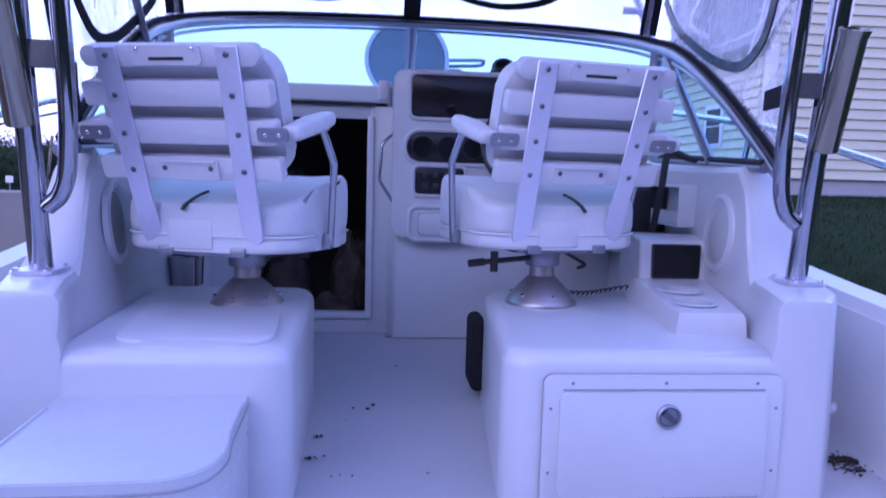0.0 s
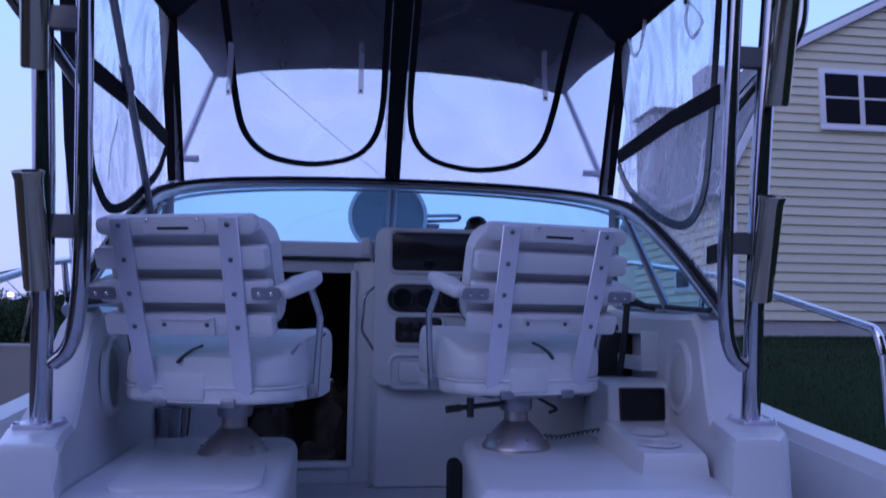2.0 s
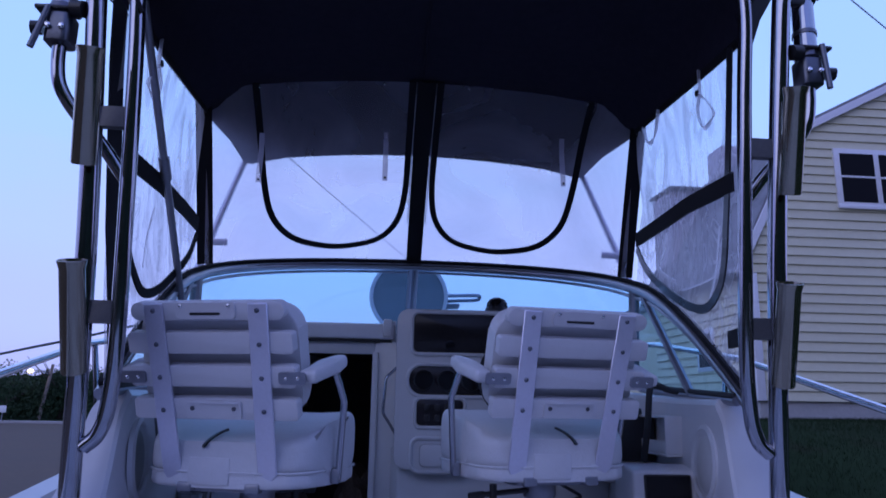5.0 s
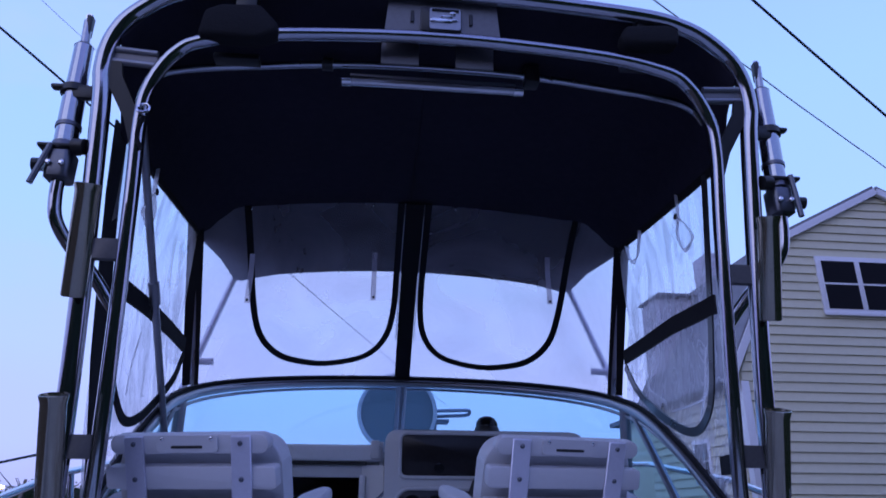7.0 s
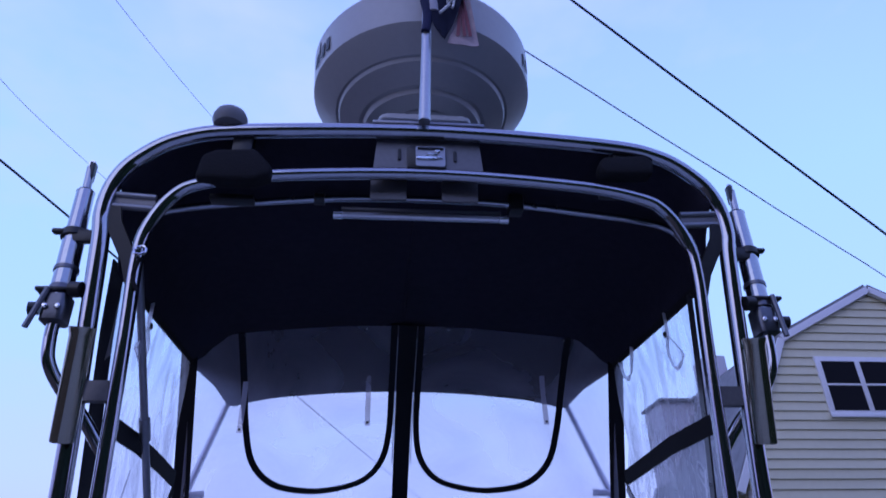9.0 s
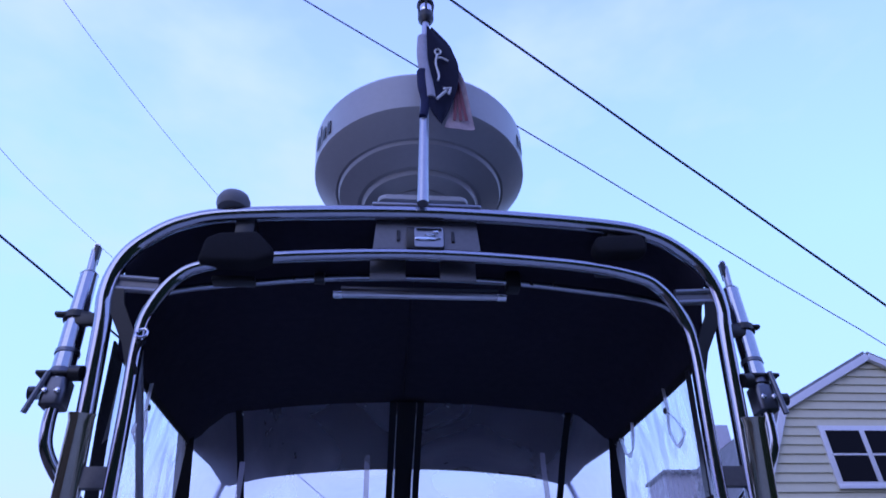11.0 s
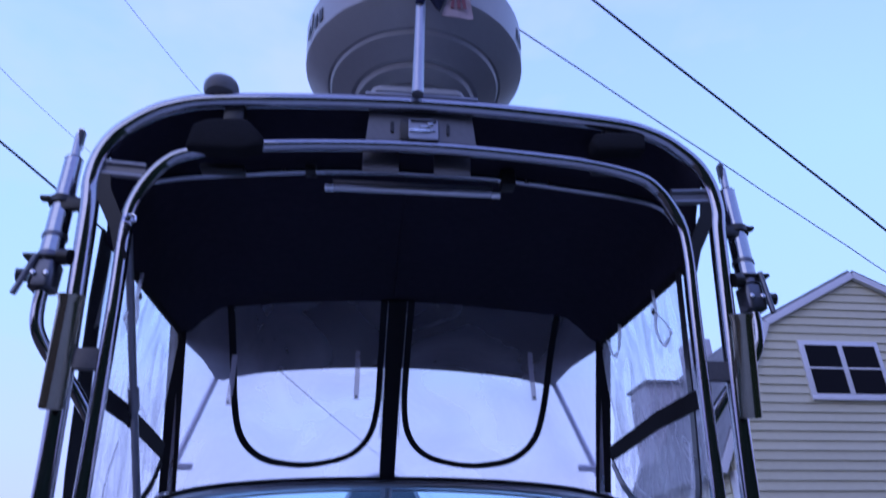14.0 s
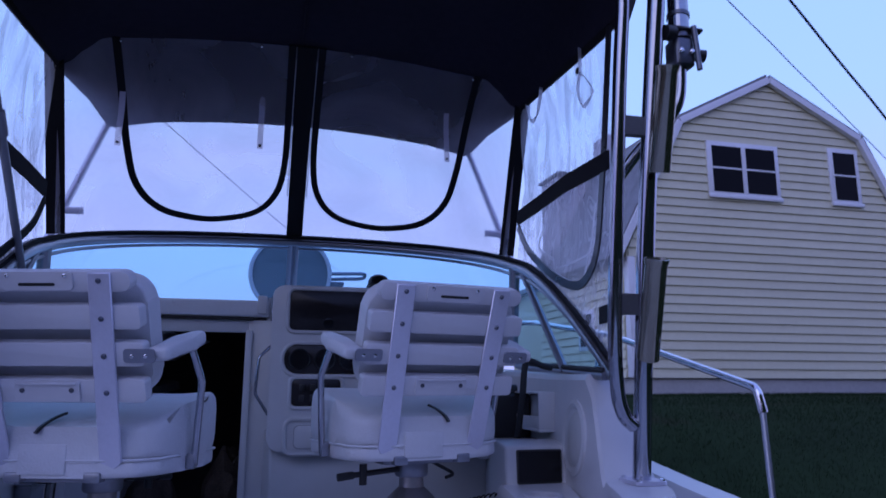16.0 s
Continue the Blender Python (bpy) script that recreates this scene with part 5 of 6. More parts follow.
for x in (-0.10, 0.11):
    part("mount_bolt", turned([(0.012, 3.150), (0.012, 3.164)], 10, (x, DOME_Y - 0.22, 0)), BLACK, dome)
for k, (a, w) in enumerate(((197, 3.0), (202, 1.2), (206, 3.0), (211, 3.2), (331, 2.6), (336, 2.6))):
    pts = [[(0.012 + 0.4285 * math.cos(radians(a + w * i / 4)), DOME_Y + 0.4285 * math.sin(radians(a + w * i / 4)), z) for i in range(5)] for z in (3.515, 3.615 if k == 1 else 3.575)]
    part("marking", sheet(pts, 0.002), PRINT, dome, "dark printed mark")
antenna = thing("gps_antenna", (-0.607, 1.30, 3.0), "small grey mushroom antenna on the arch", "antenna")
part("stem", turned([(0.022, 2.985), (0.022, 3.012), (0.03, 3.016)], 18, (-0.607, 1.30, -0.014)), GREY_BUN, antenna)
part("cap", turned([(0.030, 3.010), (0.046, 3.014), (0.052, 3.030), (0.052, 3.045), (0.045, 3.062), (0.028, 3.072), (0.01, 3.075)], 26, (-0.607, 1.30, -0.014)), GREY_BUN, antenna)

mast = thing("light_pole", (-0.01, 1.238, 3.0), "slim pale pole with an all-round light", "light pole")
part("pole", tube([(-0.012, 1.238, 3.0), (0.012, 1.238, 3.96)], 0.019, 12, taper=0.014), RAIL_ALU, mast)
head = part("lamp_head", turned([(0.018, 3.902), (0.029, 3.922), (0.031, 3.930), (0.031, 3.958), (0.027, 3.962)], 20, (0.012, 1.238, 0)), BLACK, mast, "black lamp base")
part("lens", turned([(0.027, 3.958), (0.029, 3.964), (0.029, 4.004), (0.026, 4.010)], 20, (0.012, 1.238, 0)), CHROME, head, "clear lens")
for k in range(6):
    a = 0.5 + k * math.pi / 3
    part("lens_guard", box(0.012 + 0.0295 * math.cos(a) - 0.004, 0.012 + 0.0295 * math.cos(a) + 0.004, 1.238 + 0.0295 * math.sin(a) - 0.003, 1.238 + 0.0295 * math.sin(a) + 0.003, 3.958, 4.008), BLACK, head)
part("lamp_cap", turned([(0.030, 4.006), (0.035, 4.012), (0.034, 4.026), (0.026, 4.036), (0.008, 4.040)], 20, (0.012, 1.238, 0)), BLACK, head)


def hanging(left, right, z0, z1, y, wave, rows=16, cols=10):
    """A limp cloth between a left and a right edge, given as along() pairs over the height."""
    out = []
    for j in range(rows):
        z = z1 + (z0 - z1) * j / (rows - 1)
        a, b = along(z, *left), along(z, *right)
        out.append([(a + (b - a) * i / (cols - 1), y + wave * math.sin(5.5 * i / (cols - 1) + z * 14) * (0.3 + i / (cols - 1)), z - 0.01 * math.sin(math.pi * i / (cols - 1))) for i in range(cols)])
    return out


flag = thing("flag", (0.0, 1.238, 3.4), "limp navy flag with a white anchor on the pole", "flag")
part("cloth", sheet(hanging([(3.34, 0.050), (3.40, 0.014), (3.86, 0.012)], [(3.34, 0.056), (3.42, 0.092), (3.50, 0.116), (3.58, 0.124), (3.645, 0.124), (3.75, 0.102), (3.80, 0.076), (3.858, 0.030)], 3.342, 3.856, 1.214, 0.008), 0.002), FLAG_NAVY, flag)
part("white_wrap", moved(tube(smooth_path([(-0.004, 0, 3.80), (-0.006, 0, 3.70), (0.004, 0, 3.60), (0.016, 0, 3.51), (0.020, 0, 3.46)], 6), 0.019, 14, taper=0.024), Matrix.Translation((0, 1.226, 0))), FLAG_WHITE, flag, "pale cloth wound round the pole")
part("navy_wrap", moved(tube(smooth_path([(-0.008, 0, 3.60), (-0.006, 0, 3.52), (0.002, 0, 3.46), (-0.002, 0, 3.40), (-0.008, 0, 3.37)], 6), 0.020, 14, taper=0.014), Matrix.Translation((0, 1.222, 0))), FLAG_BLUE, flag, "navy cloth wound round the pole")
ank = 1.196
part("anchor_emblem", join(tube([(0.049 + 0.011 * math.cos(a), ank, 3.686 + 0.014 * math.sin(a)) for a in (2 * math.pi * k / 14 for k in range(14))], 0.0035, 6, closed=True), tube(smooth_path([(0.046, ank, 3.672), (0.040, ank, 3.62), (0.050, ank, 3.56), (0.046, ank, 3.53)], 4), 0.004, 6), tube([(0.042, ank, 3.655), (0.066, ank, 3.652), (0.086, ank, 3.638)], 0.004, 6), tube([(0.040, ank, 3.435), (0.074, ank, 3.478)], 0.005, 6), tube([(0.064, ank, 3.488), (0.090, ank, 3.492), (0.082, ank, 3.462)], 0.005, 6)), WHITE_PAINT, flag, "white anchor emblem")
red = part("red_cloth", sheet(hanging([(3.335, 0.066), (3.50, 0.112), (3.635, 0.122)], [(3.335, 0.174), (3.572, 0.146), (3.64, 0.127)], 3.338, 3.638, 1.236, 0.006, 12, 8), 0.002), FLAG_RED, flag, "faded pink and white flag behind")
for k, u in enumerate((0.30, 0.52, 0.72)):
    part("stripe", ribbon([(0.119 + (0.072 + 0.10 * u - 0.119) * v, 1.226, 3.58 - 0.215 * v) for v in (0.1, 0.4, 0.7, 1.0)], (0, -1, 0), 0.011, 0.002), FLAG_STRIPE, red, "dull red stripe")


# ---- chairs ----
def helm_chair():
    """A ladder-back helm chair at the origin, facing +y, its pedestal on z = 0."""
    c = thing("helm_chair", (0, 0, 0), "white ladder-back helm chair on a spun pedestal", "chair", "helm chairs")
    S = 0.0885
    B = pose(0, -0.26, 0.495, 20)
    P = lambda name, bm, mat, label="", parent=c: part(name, bm, mat, parent, label, local=True)
    slat_z = [S * (1.5 - k) for k in range(4)]
    back = P("back_cushion", moved(moved(prism(rounded(-0.224, 0.224, -0.172, 0.130, 0.065, 7), 0.062, 0.125, "y", 0.022, 4), Matrix()), B), VINYL_WHITE, "white padded backrest")
    for k, z in enumerate(slat_z):
        w = (0.212, 0.228, 0.230, 0.228)[k]
        lo, hi = (z - 0.027, z + 0.029) if k else (z - 0.027, z + 0.020)
        P("slat", moved(prism(rounded(-w, w, lo, hi, 0.010 if k else 0.022, 4), 0.008, 0.042, "y", 0.004, 2), B), SLAT_WHITE)
    for s in (-1, 1):
        st = P("strap", moved(prism([(s * 0.144 - 0.0265, 0.1515), (s * 0.144 + 0.0265, 0.1515), (s * 0.134 + 0.0265, -0.305), (s * 0.126 + 0.018, -0.322), (s * 0.134 - 0.018, -0.322), (s * 0.134 - 0.0265, -0.305)], 0.0, 0.007, "y", 0.002, 1), B), STRAP_ALU, "flat pale metal back strap")
        for k, z in enumerate(slat_z):
            P("bolt", moved(turned([(0.0065, 0), (0.0065, 0.002), (0.004, 0.005), (0.001, 0.0055)], 10), B @ pose(s * (0.143 - 0.0008 * k), -0.0001, z, 90)), DARK_ALU, "", st)
        br = P("arm_bracket", moved(prism(rounded(min(s * 0.185, s * 0.258), max(s * 0.185, s * 0.258), -0.0605, -0.0285, 0.006), 0.002, 0.0078, "y", 0.001, 1), B), ALU_DULL, "metal arm bracket")
        for q in (0.205, 0.237):
            P("screw", moved(turned([(0.005, 0), (0.005, 0.002), (0.002, 0.004)], 10), B @ pose(s * q, 0.0018, -0.0445, 90)), CHROME, "", br)
        arm = P("armrest", moved(prism([(-0.026, -0.11), (0.026, -0.11), (0.03, 0.02), (0.026, 0.085), (0.014, 0.108), (-0.014, 0.108), (-0.026, 0.085), (-0.03, 0.02)], -0.017, 0.017, "z", 0.012, 4), pose(s * 0.268, -0.125, 0.486, 15, 0, s * -6)), VINYL_WHITE, "white padded armrest")
        P("arm_post", tube(bent([(s * 0.272, -0.06, 0.485), (s * 0.290, -0.02, 0.40), (s * 0.268, 0.02, 0.185)], 0.05), 0.0095, 12), ALU, "bent polished arm post")
        P("post_clip", moved(box(-0.012, 0.012, -0.014, 0.014, -0.02, 0.02, 0.004), pose(s * 0.262, 0.02, 0.195)), ALU_DULL)
    P("head_plate", moved(prism(rounded(-0.082, 0.082, slat_z[0] - 0.022, slat_z[0] + 0.0205, 0.008), 0.002, 0.0079, "y", 0.0015, 1), B), SLAT_WHITE, "white plate with a dark hand slot")
    P("hand_slot", moved(prism(rounded(-0.042, 0.042, slat_z[0] - 0.012, slat_z[0] - 0.005, 0.003, 3), 0.0008, 0.0019, "y"), B), BLACK, "dark hand slot")
    for q in (-0.066, 0.066):
        P("plate_bolt", moved(turned([(0.005, 0), (0.005, 0.002), (0.002, 0.004)], 10), B @ pose(q, 0.0018, slat_z[0] + 0.012, 90)), CHROME)
    low = P("lower_plate", moved(prism(rounded(-0.076, 0.076, slat_z[3] - 0.022, slat_z[3] + 0.028, 0.006), 0.001, 0.0079, "y", 0.0015, 1), B), SLAT_WHITE)
    for q in (-0.058, 0.058):
        P("plate_bolt", moved(turned([(0.006, 0), (0.006, 0.002), (0.002, 0.004)], 10), B @ pose(q, 0.0008, slat_z[3] + 0.006, 90)), DARK_ALU, "", low)
    P("plate_rib", moved(box(-0.07, 0.07, -0.003, 0.001, slat_z[3] + 0.019, slat_z[3] + 0.025, 0.001, 1), B), SLAT_WHITE, "", low)
    seat_poly = [(-0.245, -0.02), (-0.235, -0.10), (-0.19, -0.145), (-0.10, -0.16), (0.10, -0.16), (0.19, -0.145), (0.235, -0.10), (0.248, -0.02), (0.268, 0.10), (0.268, 0.18), (0.225, 0.235), (0.14, 0.25), (-0.14, 0.25), (-0.225, 0.235), (-0.268, 0.18), (-0.268, 0.10)]
    up_bm = prism(seat_poly, 0.208, 0.290, "z", 0.026, 4)
    for v in up_bm.verts:
        v.co.z += max(v.co.z - 0.215, 0) / 0.075 * (0.055 * step01(-0.17, 0.02, v.co.y) + 0.024 * step01(-0.02, 0.2, v.co.y) - 0.012 * (1 - (v.co.x / 0.245) ** 2) * step01(-0.1, 0.1, v.co.y))
    up = P("seat_cushion", up_bm, VINYL_WHITE, "white vinyl seat cushion")
    P("seat_base", prism([(x * 0.985, y * 0.985) for x, y in seat_poly], 0.172, 0.216, "z", 0.014, 3), VINYL_WHITE, "white vinyl lower seat pad")
    P("seam", tube([(x * 0.985, y * 0.985, 0.2125) for x, y in seat_poly], 0.004, 6, closed=True), VINYL_WHITE)
    P("seat_loop", ribbon(smooth_path([(0.006, -0.112, 0.320), (0.022, -0.135, 0.309), (0.036, -0.158, 0.292), (0.043, -0.170, 0.276)], 5), (0.5, -0.6, 0.7), 0.013, 0.006), BLACK, "black webbing loop")
    P("back_flap", box(-0.085, 0.03, -0.1625, -0.155, 0.18, 0.25, 0.003), VINYL_WHITE)
    P("seat_plate", prism(rounded(-0.13, 0.13, -0.13, 0.13, 0.02), 0.160, 0.174, "z", 0.003, 1), ALU_DULL)
    for s in (-1, 1):
        P("strap_foot", box(s * 0.095 - 0.02, s * 0.095 + 0.02, -0.162, -0.13, 0.162, 0.186, 0.004), ALU_DULL)
    P("swivel", turned([(0.046, 0.112), (0.05, 0.118), (0.05, 0.15), (0.046, 0.162)], 24), ALU_DULL, "dark swivel collar")
    ped = P("pedestal", turned([(0.104, 0.0), (0.104, 0.006), (0.101, 0.011), (0.088, 0.028), (0.068, 0.052), (0.048, 0.072), (0.037, 0.082), (0.035, 0.115)], 36), PEDESTAL, "spun polished pedestal")
    for a in (30, 90, 150, 210, 270, 330):
        P("pedestal_bolt", moved(turned([(0.008, 0), (0.008, 0.005), (0.004, 0.008)], 8), pose(0.085 * math.cos(radians(a)), 0.085 * math.sin(radians(a)), 0.027)), CHROME, "", ped)
    lev = P("swivel_lever", tube([(-0.05, -0.02, 0.135), (-0.20, -0.03, 0.125)], 0.008, 10), BLACK, "black swivel lever")
    P("lever_knob", tube([(-0.16, -0.03, 0.155), (-0.16, -0.03, 0.098)], 0.011, 10), BLACK, "", lev)
    P("lever_grip", tube([(-0.19, -0.03, 0.126), (-0.235, -0.032, 0.122)], 0.011, 10), BLACK, "", lev)
    P("slide_rod", tube(bent([(0.05, -0.03, 0.155), (0.125, -0.04, 0.115), (0.09, -0.05, 0.108)], 0.01), 0.0052, 8), BLACK, "thin slide release rod")
    return c


chair = helm_chair()
chair.matrix_basis = pose(0.335, 1.877, BOXTOP, 0, 0, 10.8)
mate = copy_thing(chair, pose(-0.532, 1.791, BOXTOP - 0.012, 0, 0, -15.1))
for o in mate.children:
    if o.name.startswith("seat_loop"):
        o.matrix_basis = Matrix.Diagonal((-1, 1, 1, 1))
    if o.name.startswith(("pedestal", "swivel")) and not o.name.startswith("swivel_lever"):
        o.matrix_basis = Matrix.Translation((0.013, 0.063, 0)) @ o.matrix_basis
    if o.name.startswith("swivel_lever"):
        o.matrix_basis = pose(0.013, 0.063, 0, 0, 0, -120)
for o in [c for c in mate.children if c.name.startswith("slide_rod")]:
    bpy.data.objects.remove(o)
tagged(mate, "white ladder-back companion chair turned inboard on its pedestal")

# ---- helm console ----
console = thing("helm_console", (0.35, 2.85, SOLE), "white moulded helm console with dark instrument panels", "console")
part("lower_body", prism([(-0.075, 2.835), (0.87, 2.835), (0.87, 2.948), (-0.105, 2.948)], SOLE, 1.30, "z", 0.012, 3), GELCOAT, console)
pod = part("pod", prism(rounded(-0.092, 0.80, 1.215, 1.905, 0.048, 6), 2.787, 2.946, "y", 0.014, 3), GELCOAT, console)
part("dash", box(-0.055, 0.78, 2.90, 3.30, 1.845, 1.902, 0.012, 3), GELCOAT, console)
FACE = 2.787


def panel(name, x0, x1, z0, z1, r, mat, label, depth=0.006, parent=None):
    return part(name, prism(rounded(x0, x1, z0, z1, r), FACE - depth, FACE + 0.004, "y", 0.0025, 2), mat, parent or console, label)


def bezel(x0, x1, z0, z1, r):
    pts = [Vector((x, FACE - 0.002, z)) for x, z in rounded(x0, x1, z0, z1, r)]
    return part("bezel", tube(pts, 0.009, 8, closed=True), GELCOAT, console, "raised white bezel")


nav = panel("nav_panel", -0.018, 0.52, 1.714, 1.884, 0.022, SMOKE, "smoked cover over the electronics")
bezel(-0.026, 0.528, 1.706, 1.892, 0.028)
part("panel_catch", moved(turned([(0.022, 0), (0.022, 0.003), (0.012, 0.005)], 20), pose(0.145, FACE - 0.006, 1.745, 90)), SCREEN, nav, "small round catch")
gauges = panel("gauge_panel", -0.034, 0.40, 1.530, 1.652, 0.055, SMOKE, "dark oval gauge panel")
bezel(-0.042, 0.408, 1.522, 1.660, 0.062)
for gx in (0.030, 0.135, 0.24):
    g = part("gauge", moved(turned([(0.046, 0), (0.046, 0.006), (0.043, 0.009), (0.040, 0.006), (0.001, 0.006)], 30), pose(gx, FACE - 0.006, 1.591, 90)), BLACK, gauges, "round black gauge")
    part("dial", moved(turned([(0.0395, 0.0062), (0.001, 0.0064)], 26), pose(gx, FACE - 0.006, 1.591, 90)), SCREEN, g)
sw = panel("switch_panel", 0.002, 0.205, 1.398, 1.508, 0.018, SMOKE, "dark switch panel")
bezel(-0.006, 0.213, 1.390, 1.516, 0.024)
for k in range(6):
    x = 0.045 + 0.045 * (k % 3)
    z = 1.475 if k < 3 else 1.43
    part("switch", box(x - 0.012, x + 0.012, FACE - 0.017, FACE - 0.006, z - 0.014, z + 0.014, 0.003), BLACK, sw, "black rocker switch")
panel("hatch_seam", 0.0165, 0.2085, 1.2245, 1.3215, 0.022, SEAM_SHADE, "dark seam round the hatch", 0.003)
panel("access_hatch", 0.02, 0.205, 1.228, 1.318, 0.02, GELCOAT, "white access hatch", 0.008)
bezel(-0.02, 0.235, 1.205, 1.345, 0.035)
part("grab_rail", tube(bent([(-0.086, 2.80, 1.648), (-0.135, 2.775, 1.60), (-0.145, 2.772, 1.45), (-0.088, 2.80, 1.362)], 0.04), 0.0065, 10), ALU, console, "bent polished grab rail")
part("dash_pad", box(-0.02, 0.75, 2.83, 3.28, 1.903, 1.912, 0.004), BLACK, console, "dark dash mat")
compass = thing("compass", (0.385, 2.96, 1.912), "black domed compass on the dash", "compass")
part("binnacle", turned([(0.060, 1.905), (0.062, 1.915), (0.056, 1.938), (0.052, 1.944)], 24, (0.385, 2.96, 0)), BLACK, compass)
part("dome", turned([(0.052, 1.942), (0.049, 1.964), (0.038, 1.982), (0.020, 1.991), (0.001, 1.992)], 24, (0.385, 2.96, 0)), SCREEN, compass)
wheel = thing("steering_wheel", (0.45, 2.70, 1.56), "black steering wheel on the helm console", "steering wheel")
W = pose(0.45, 2.66, 1.60, 72)
part("rim", moved(tube([(0.185 * math.cos(a), 0.185 * math.sin(a), 0) for a in (2 * math.pi * k / 40 for k in range(40))], 0.013, 10, closed=True), W), BLACK, wheel)
for a in (90, 210, 330):
    part("spoke", moved(tube([(0.02 * math.cos(radians(a)), 0.02 * math.sin(radians(a)), -0.02), (0.18 * math.cos(radians(a)), 0.18 * math.sin(radians(a)), 0)], 0.012, 8), W), BLACK, wheel)
part("hub", moved(turned([(0.045, -0.03), (0.045, 0.0), (0.03, 0.012), (0.005, 0.015)], 20), W), BLACK, wheel)
part("column", moved(tube([(0, 0, -0.01), (0, 0, -0.16)], 0.025, 12), W), BLACK, wheel)

slide = thing("companionway_hatch", (-0.4, 3.2, 1.78), "pale sliding companionway hatch over the cabin door", "hatch")
part("slab", prism([(2.93, 1.778), (2.925, 1.85), (3.34, 1.885), (3.50, 1.88), (3.50, 1.80)], -0.70, -0.105, "x", 0.01, 3), material("pale_hatch_gelcoat", (0.76, 0.77, 0.79), 0.3, vary=0.04, coat=0.3), slide)
part("gap_seal", box(-0.70, -0.17, 2.932, 2.96, 1.764, 1.777), RUBBER, slide, "dark seal under the hatch")
part("runner", box(-0.155, -0.115, 2.90, 3.30, 1.79, 1.87, 0.006), GELCOAT, slide)
# added filler, blocks the bright foredeck from showing between slab and pod
part("side_rail", box(-0.114, -0.094, 2.955, 3.30, 1.72, 1.868, 0.004), GELCOAT, slide)

# ---- things on the starboard side ----
pod2 = thing("side_pod", (0.72, 1.75, BOXTOP), "white moulded pod with cup holders and a display", "console")


def plate_with_holes(outer, holes, z):
    """A flat plate with round holes, filled between the loops."""
    bm = bmesh.new()
    for loop in [outer] + holes:
        vs = [bm.verts.new((x, y, z(y))) for x, y in loop]
        for i in range(len(vs)):
            bm.edges.new((vs[i], vs[(i + 1) % len(vs)]))
    bmesh.ops.triangle_fill(bm, use_beauty=True, edges=bm.edges[:])
    return bm


def pod_z(y):
    return 1.165 + 0.02 * (y - 1.49) / 0.42


CUP_GREY = material("pale_grey_plastic", (0.50, 0.50, 0.51), 0.5, vary=0.05)
cups = [(0.668, 1.60, 0.050), (0.698, 1.745, 0.050)]
circle = lambda cx, cy, r, n=28: [(cx + r * math.cos(2 * math.pi * k / n), cy + r * math.sin(2 * math.pi * k / n)) for k in range(n)]
part("top", plate_with_holes([(0.585, 1.49), (0.745, 1.49), (0.85, 1.92), (0.63, 1.92)], [circle(*c) for c in cups], pod_z), GELCOAT, pod2)
part("apron", sheet([[(0.62, 1.96, BOXTOP - 0.01), (0.575, 1.482, BOXTOP - 0.01), (0.755, 1.482, BOXTOP - 0.01), (0.86, 1.92, BOXTOP - 0.01)], [(0.627, 1.94, pod_z(1.92) - 0.012), (0.58, 1.484, pod_z(1.49) - 0.012), (0.75, 1.484, pod_z(1.49) - 0.012), (0.855, 1.92, pod_z(1.92) - 0.012)], [(0.63, 1.92, pod_z(1.92)), (0.585, 1.49, pod_z(1.49)), (0.745, 1.49, pod_z(1.49)), (0.85, 1.92, pod_z(1.92))]]), GELCOAT, pod2)
for cx0, cy0, r in cups:
    cup = part("cup_holder", turned([(0.003, -0.051), (r - 0.008, -0.051), (r - 0.002, -0.044), (r, 0.0), (r + 0.004, 0.004), (r + 0.009, 0.003), (r + 0.012, 0.0)], 28, (cx0, cy0, pod_z(cy0) + 0.0005), caps=False), CUP_GREY, pod2, "pale grey recessed cup holder")
part("display_housing", prism([(1.915, 1.165), (1.925, 1.30), (2.02, 1.315), (2.10, 1.30), (2.10, 1.10), (1.93, 1.10)], 0.645, 0.862, "x", 0.012, 3), GELCOAT, pod2)
disp = part("display", moved(prism(rounded(-0.075, 0.075, -0.052, 0.052, 0.006), -0.006, 0.006, "y", 0.002, 1), pose(0.757, 1.918, 1.238, 0, 0, 0)), BLACK, pod2, "black display")
part("glass", moved(prism(rounded(-0.07, 0.07, -0.047, 0.047, 0.004), -0.0075, -0.0062, "y"), pose(0.757, 1.918, 1.238)), SCREEN, disp)
cord = thing("coiled_cord", (0.55, 1.95, BOXTOP), "black coiled handset cord lying on the box", "cord")
coil = []
for k in range(120):
    u = k / 119
    c = Vector((0.645, 1.93, 1.155)).lerp(Vector((0.42, 2.0, 1.126)), u) + Vector((0, 0.02 * math.sin(u * 6), -0.012 * math.sin(u * math.pi)))
    coil.append(c + Vector((0.004 * math.cos(k * 0.8), 0.006 * math.sin(k * 0.8), 0.006 * math.cos(k * 0.8) + 0.005)))
part("coil", tube(coil, 0.0024, 5), RUBBER, cord)
ctrl = thing("throttle_control", (0.76, 2.32, 1.3), "black engine throttle control beside the helm", "throttle")
part("housing", box(0.655, 0.86, 2.24, 2.42, 1.30, 1.465, 0.02, 3), BLACK, ctrl)
part("lever", tube([(0.77, 2.30, 1.40), (0.765, 2.27, 1.47)], 0.014, 10), BLACK, ctrl)
part("grip", tube([(0.72, 2.27, 1.475), (0.81, 2.27, 1.475)], 0.017, 12), BLACK, ctrl)
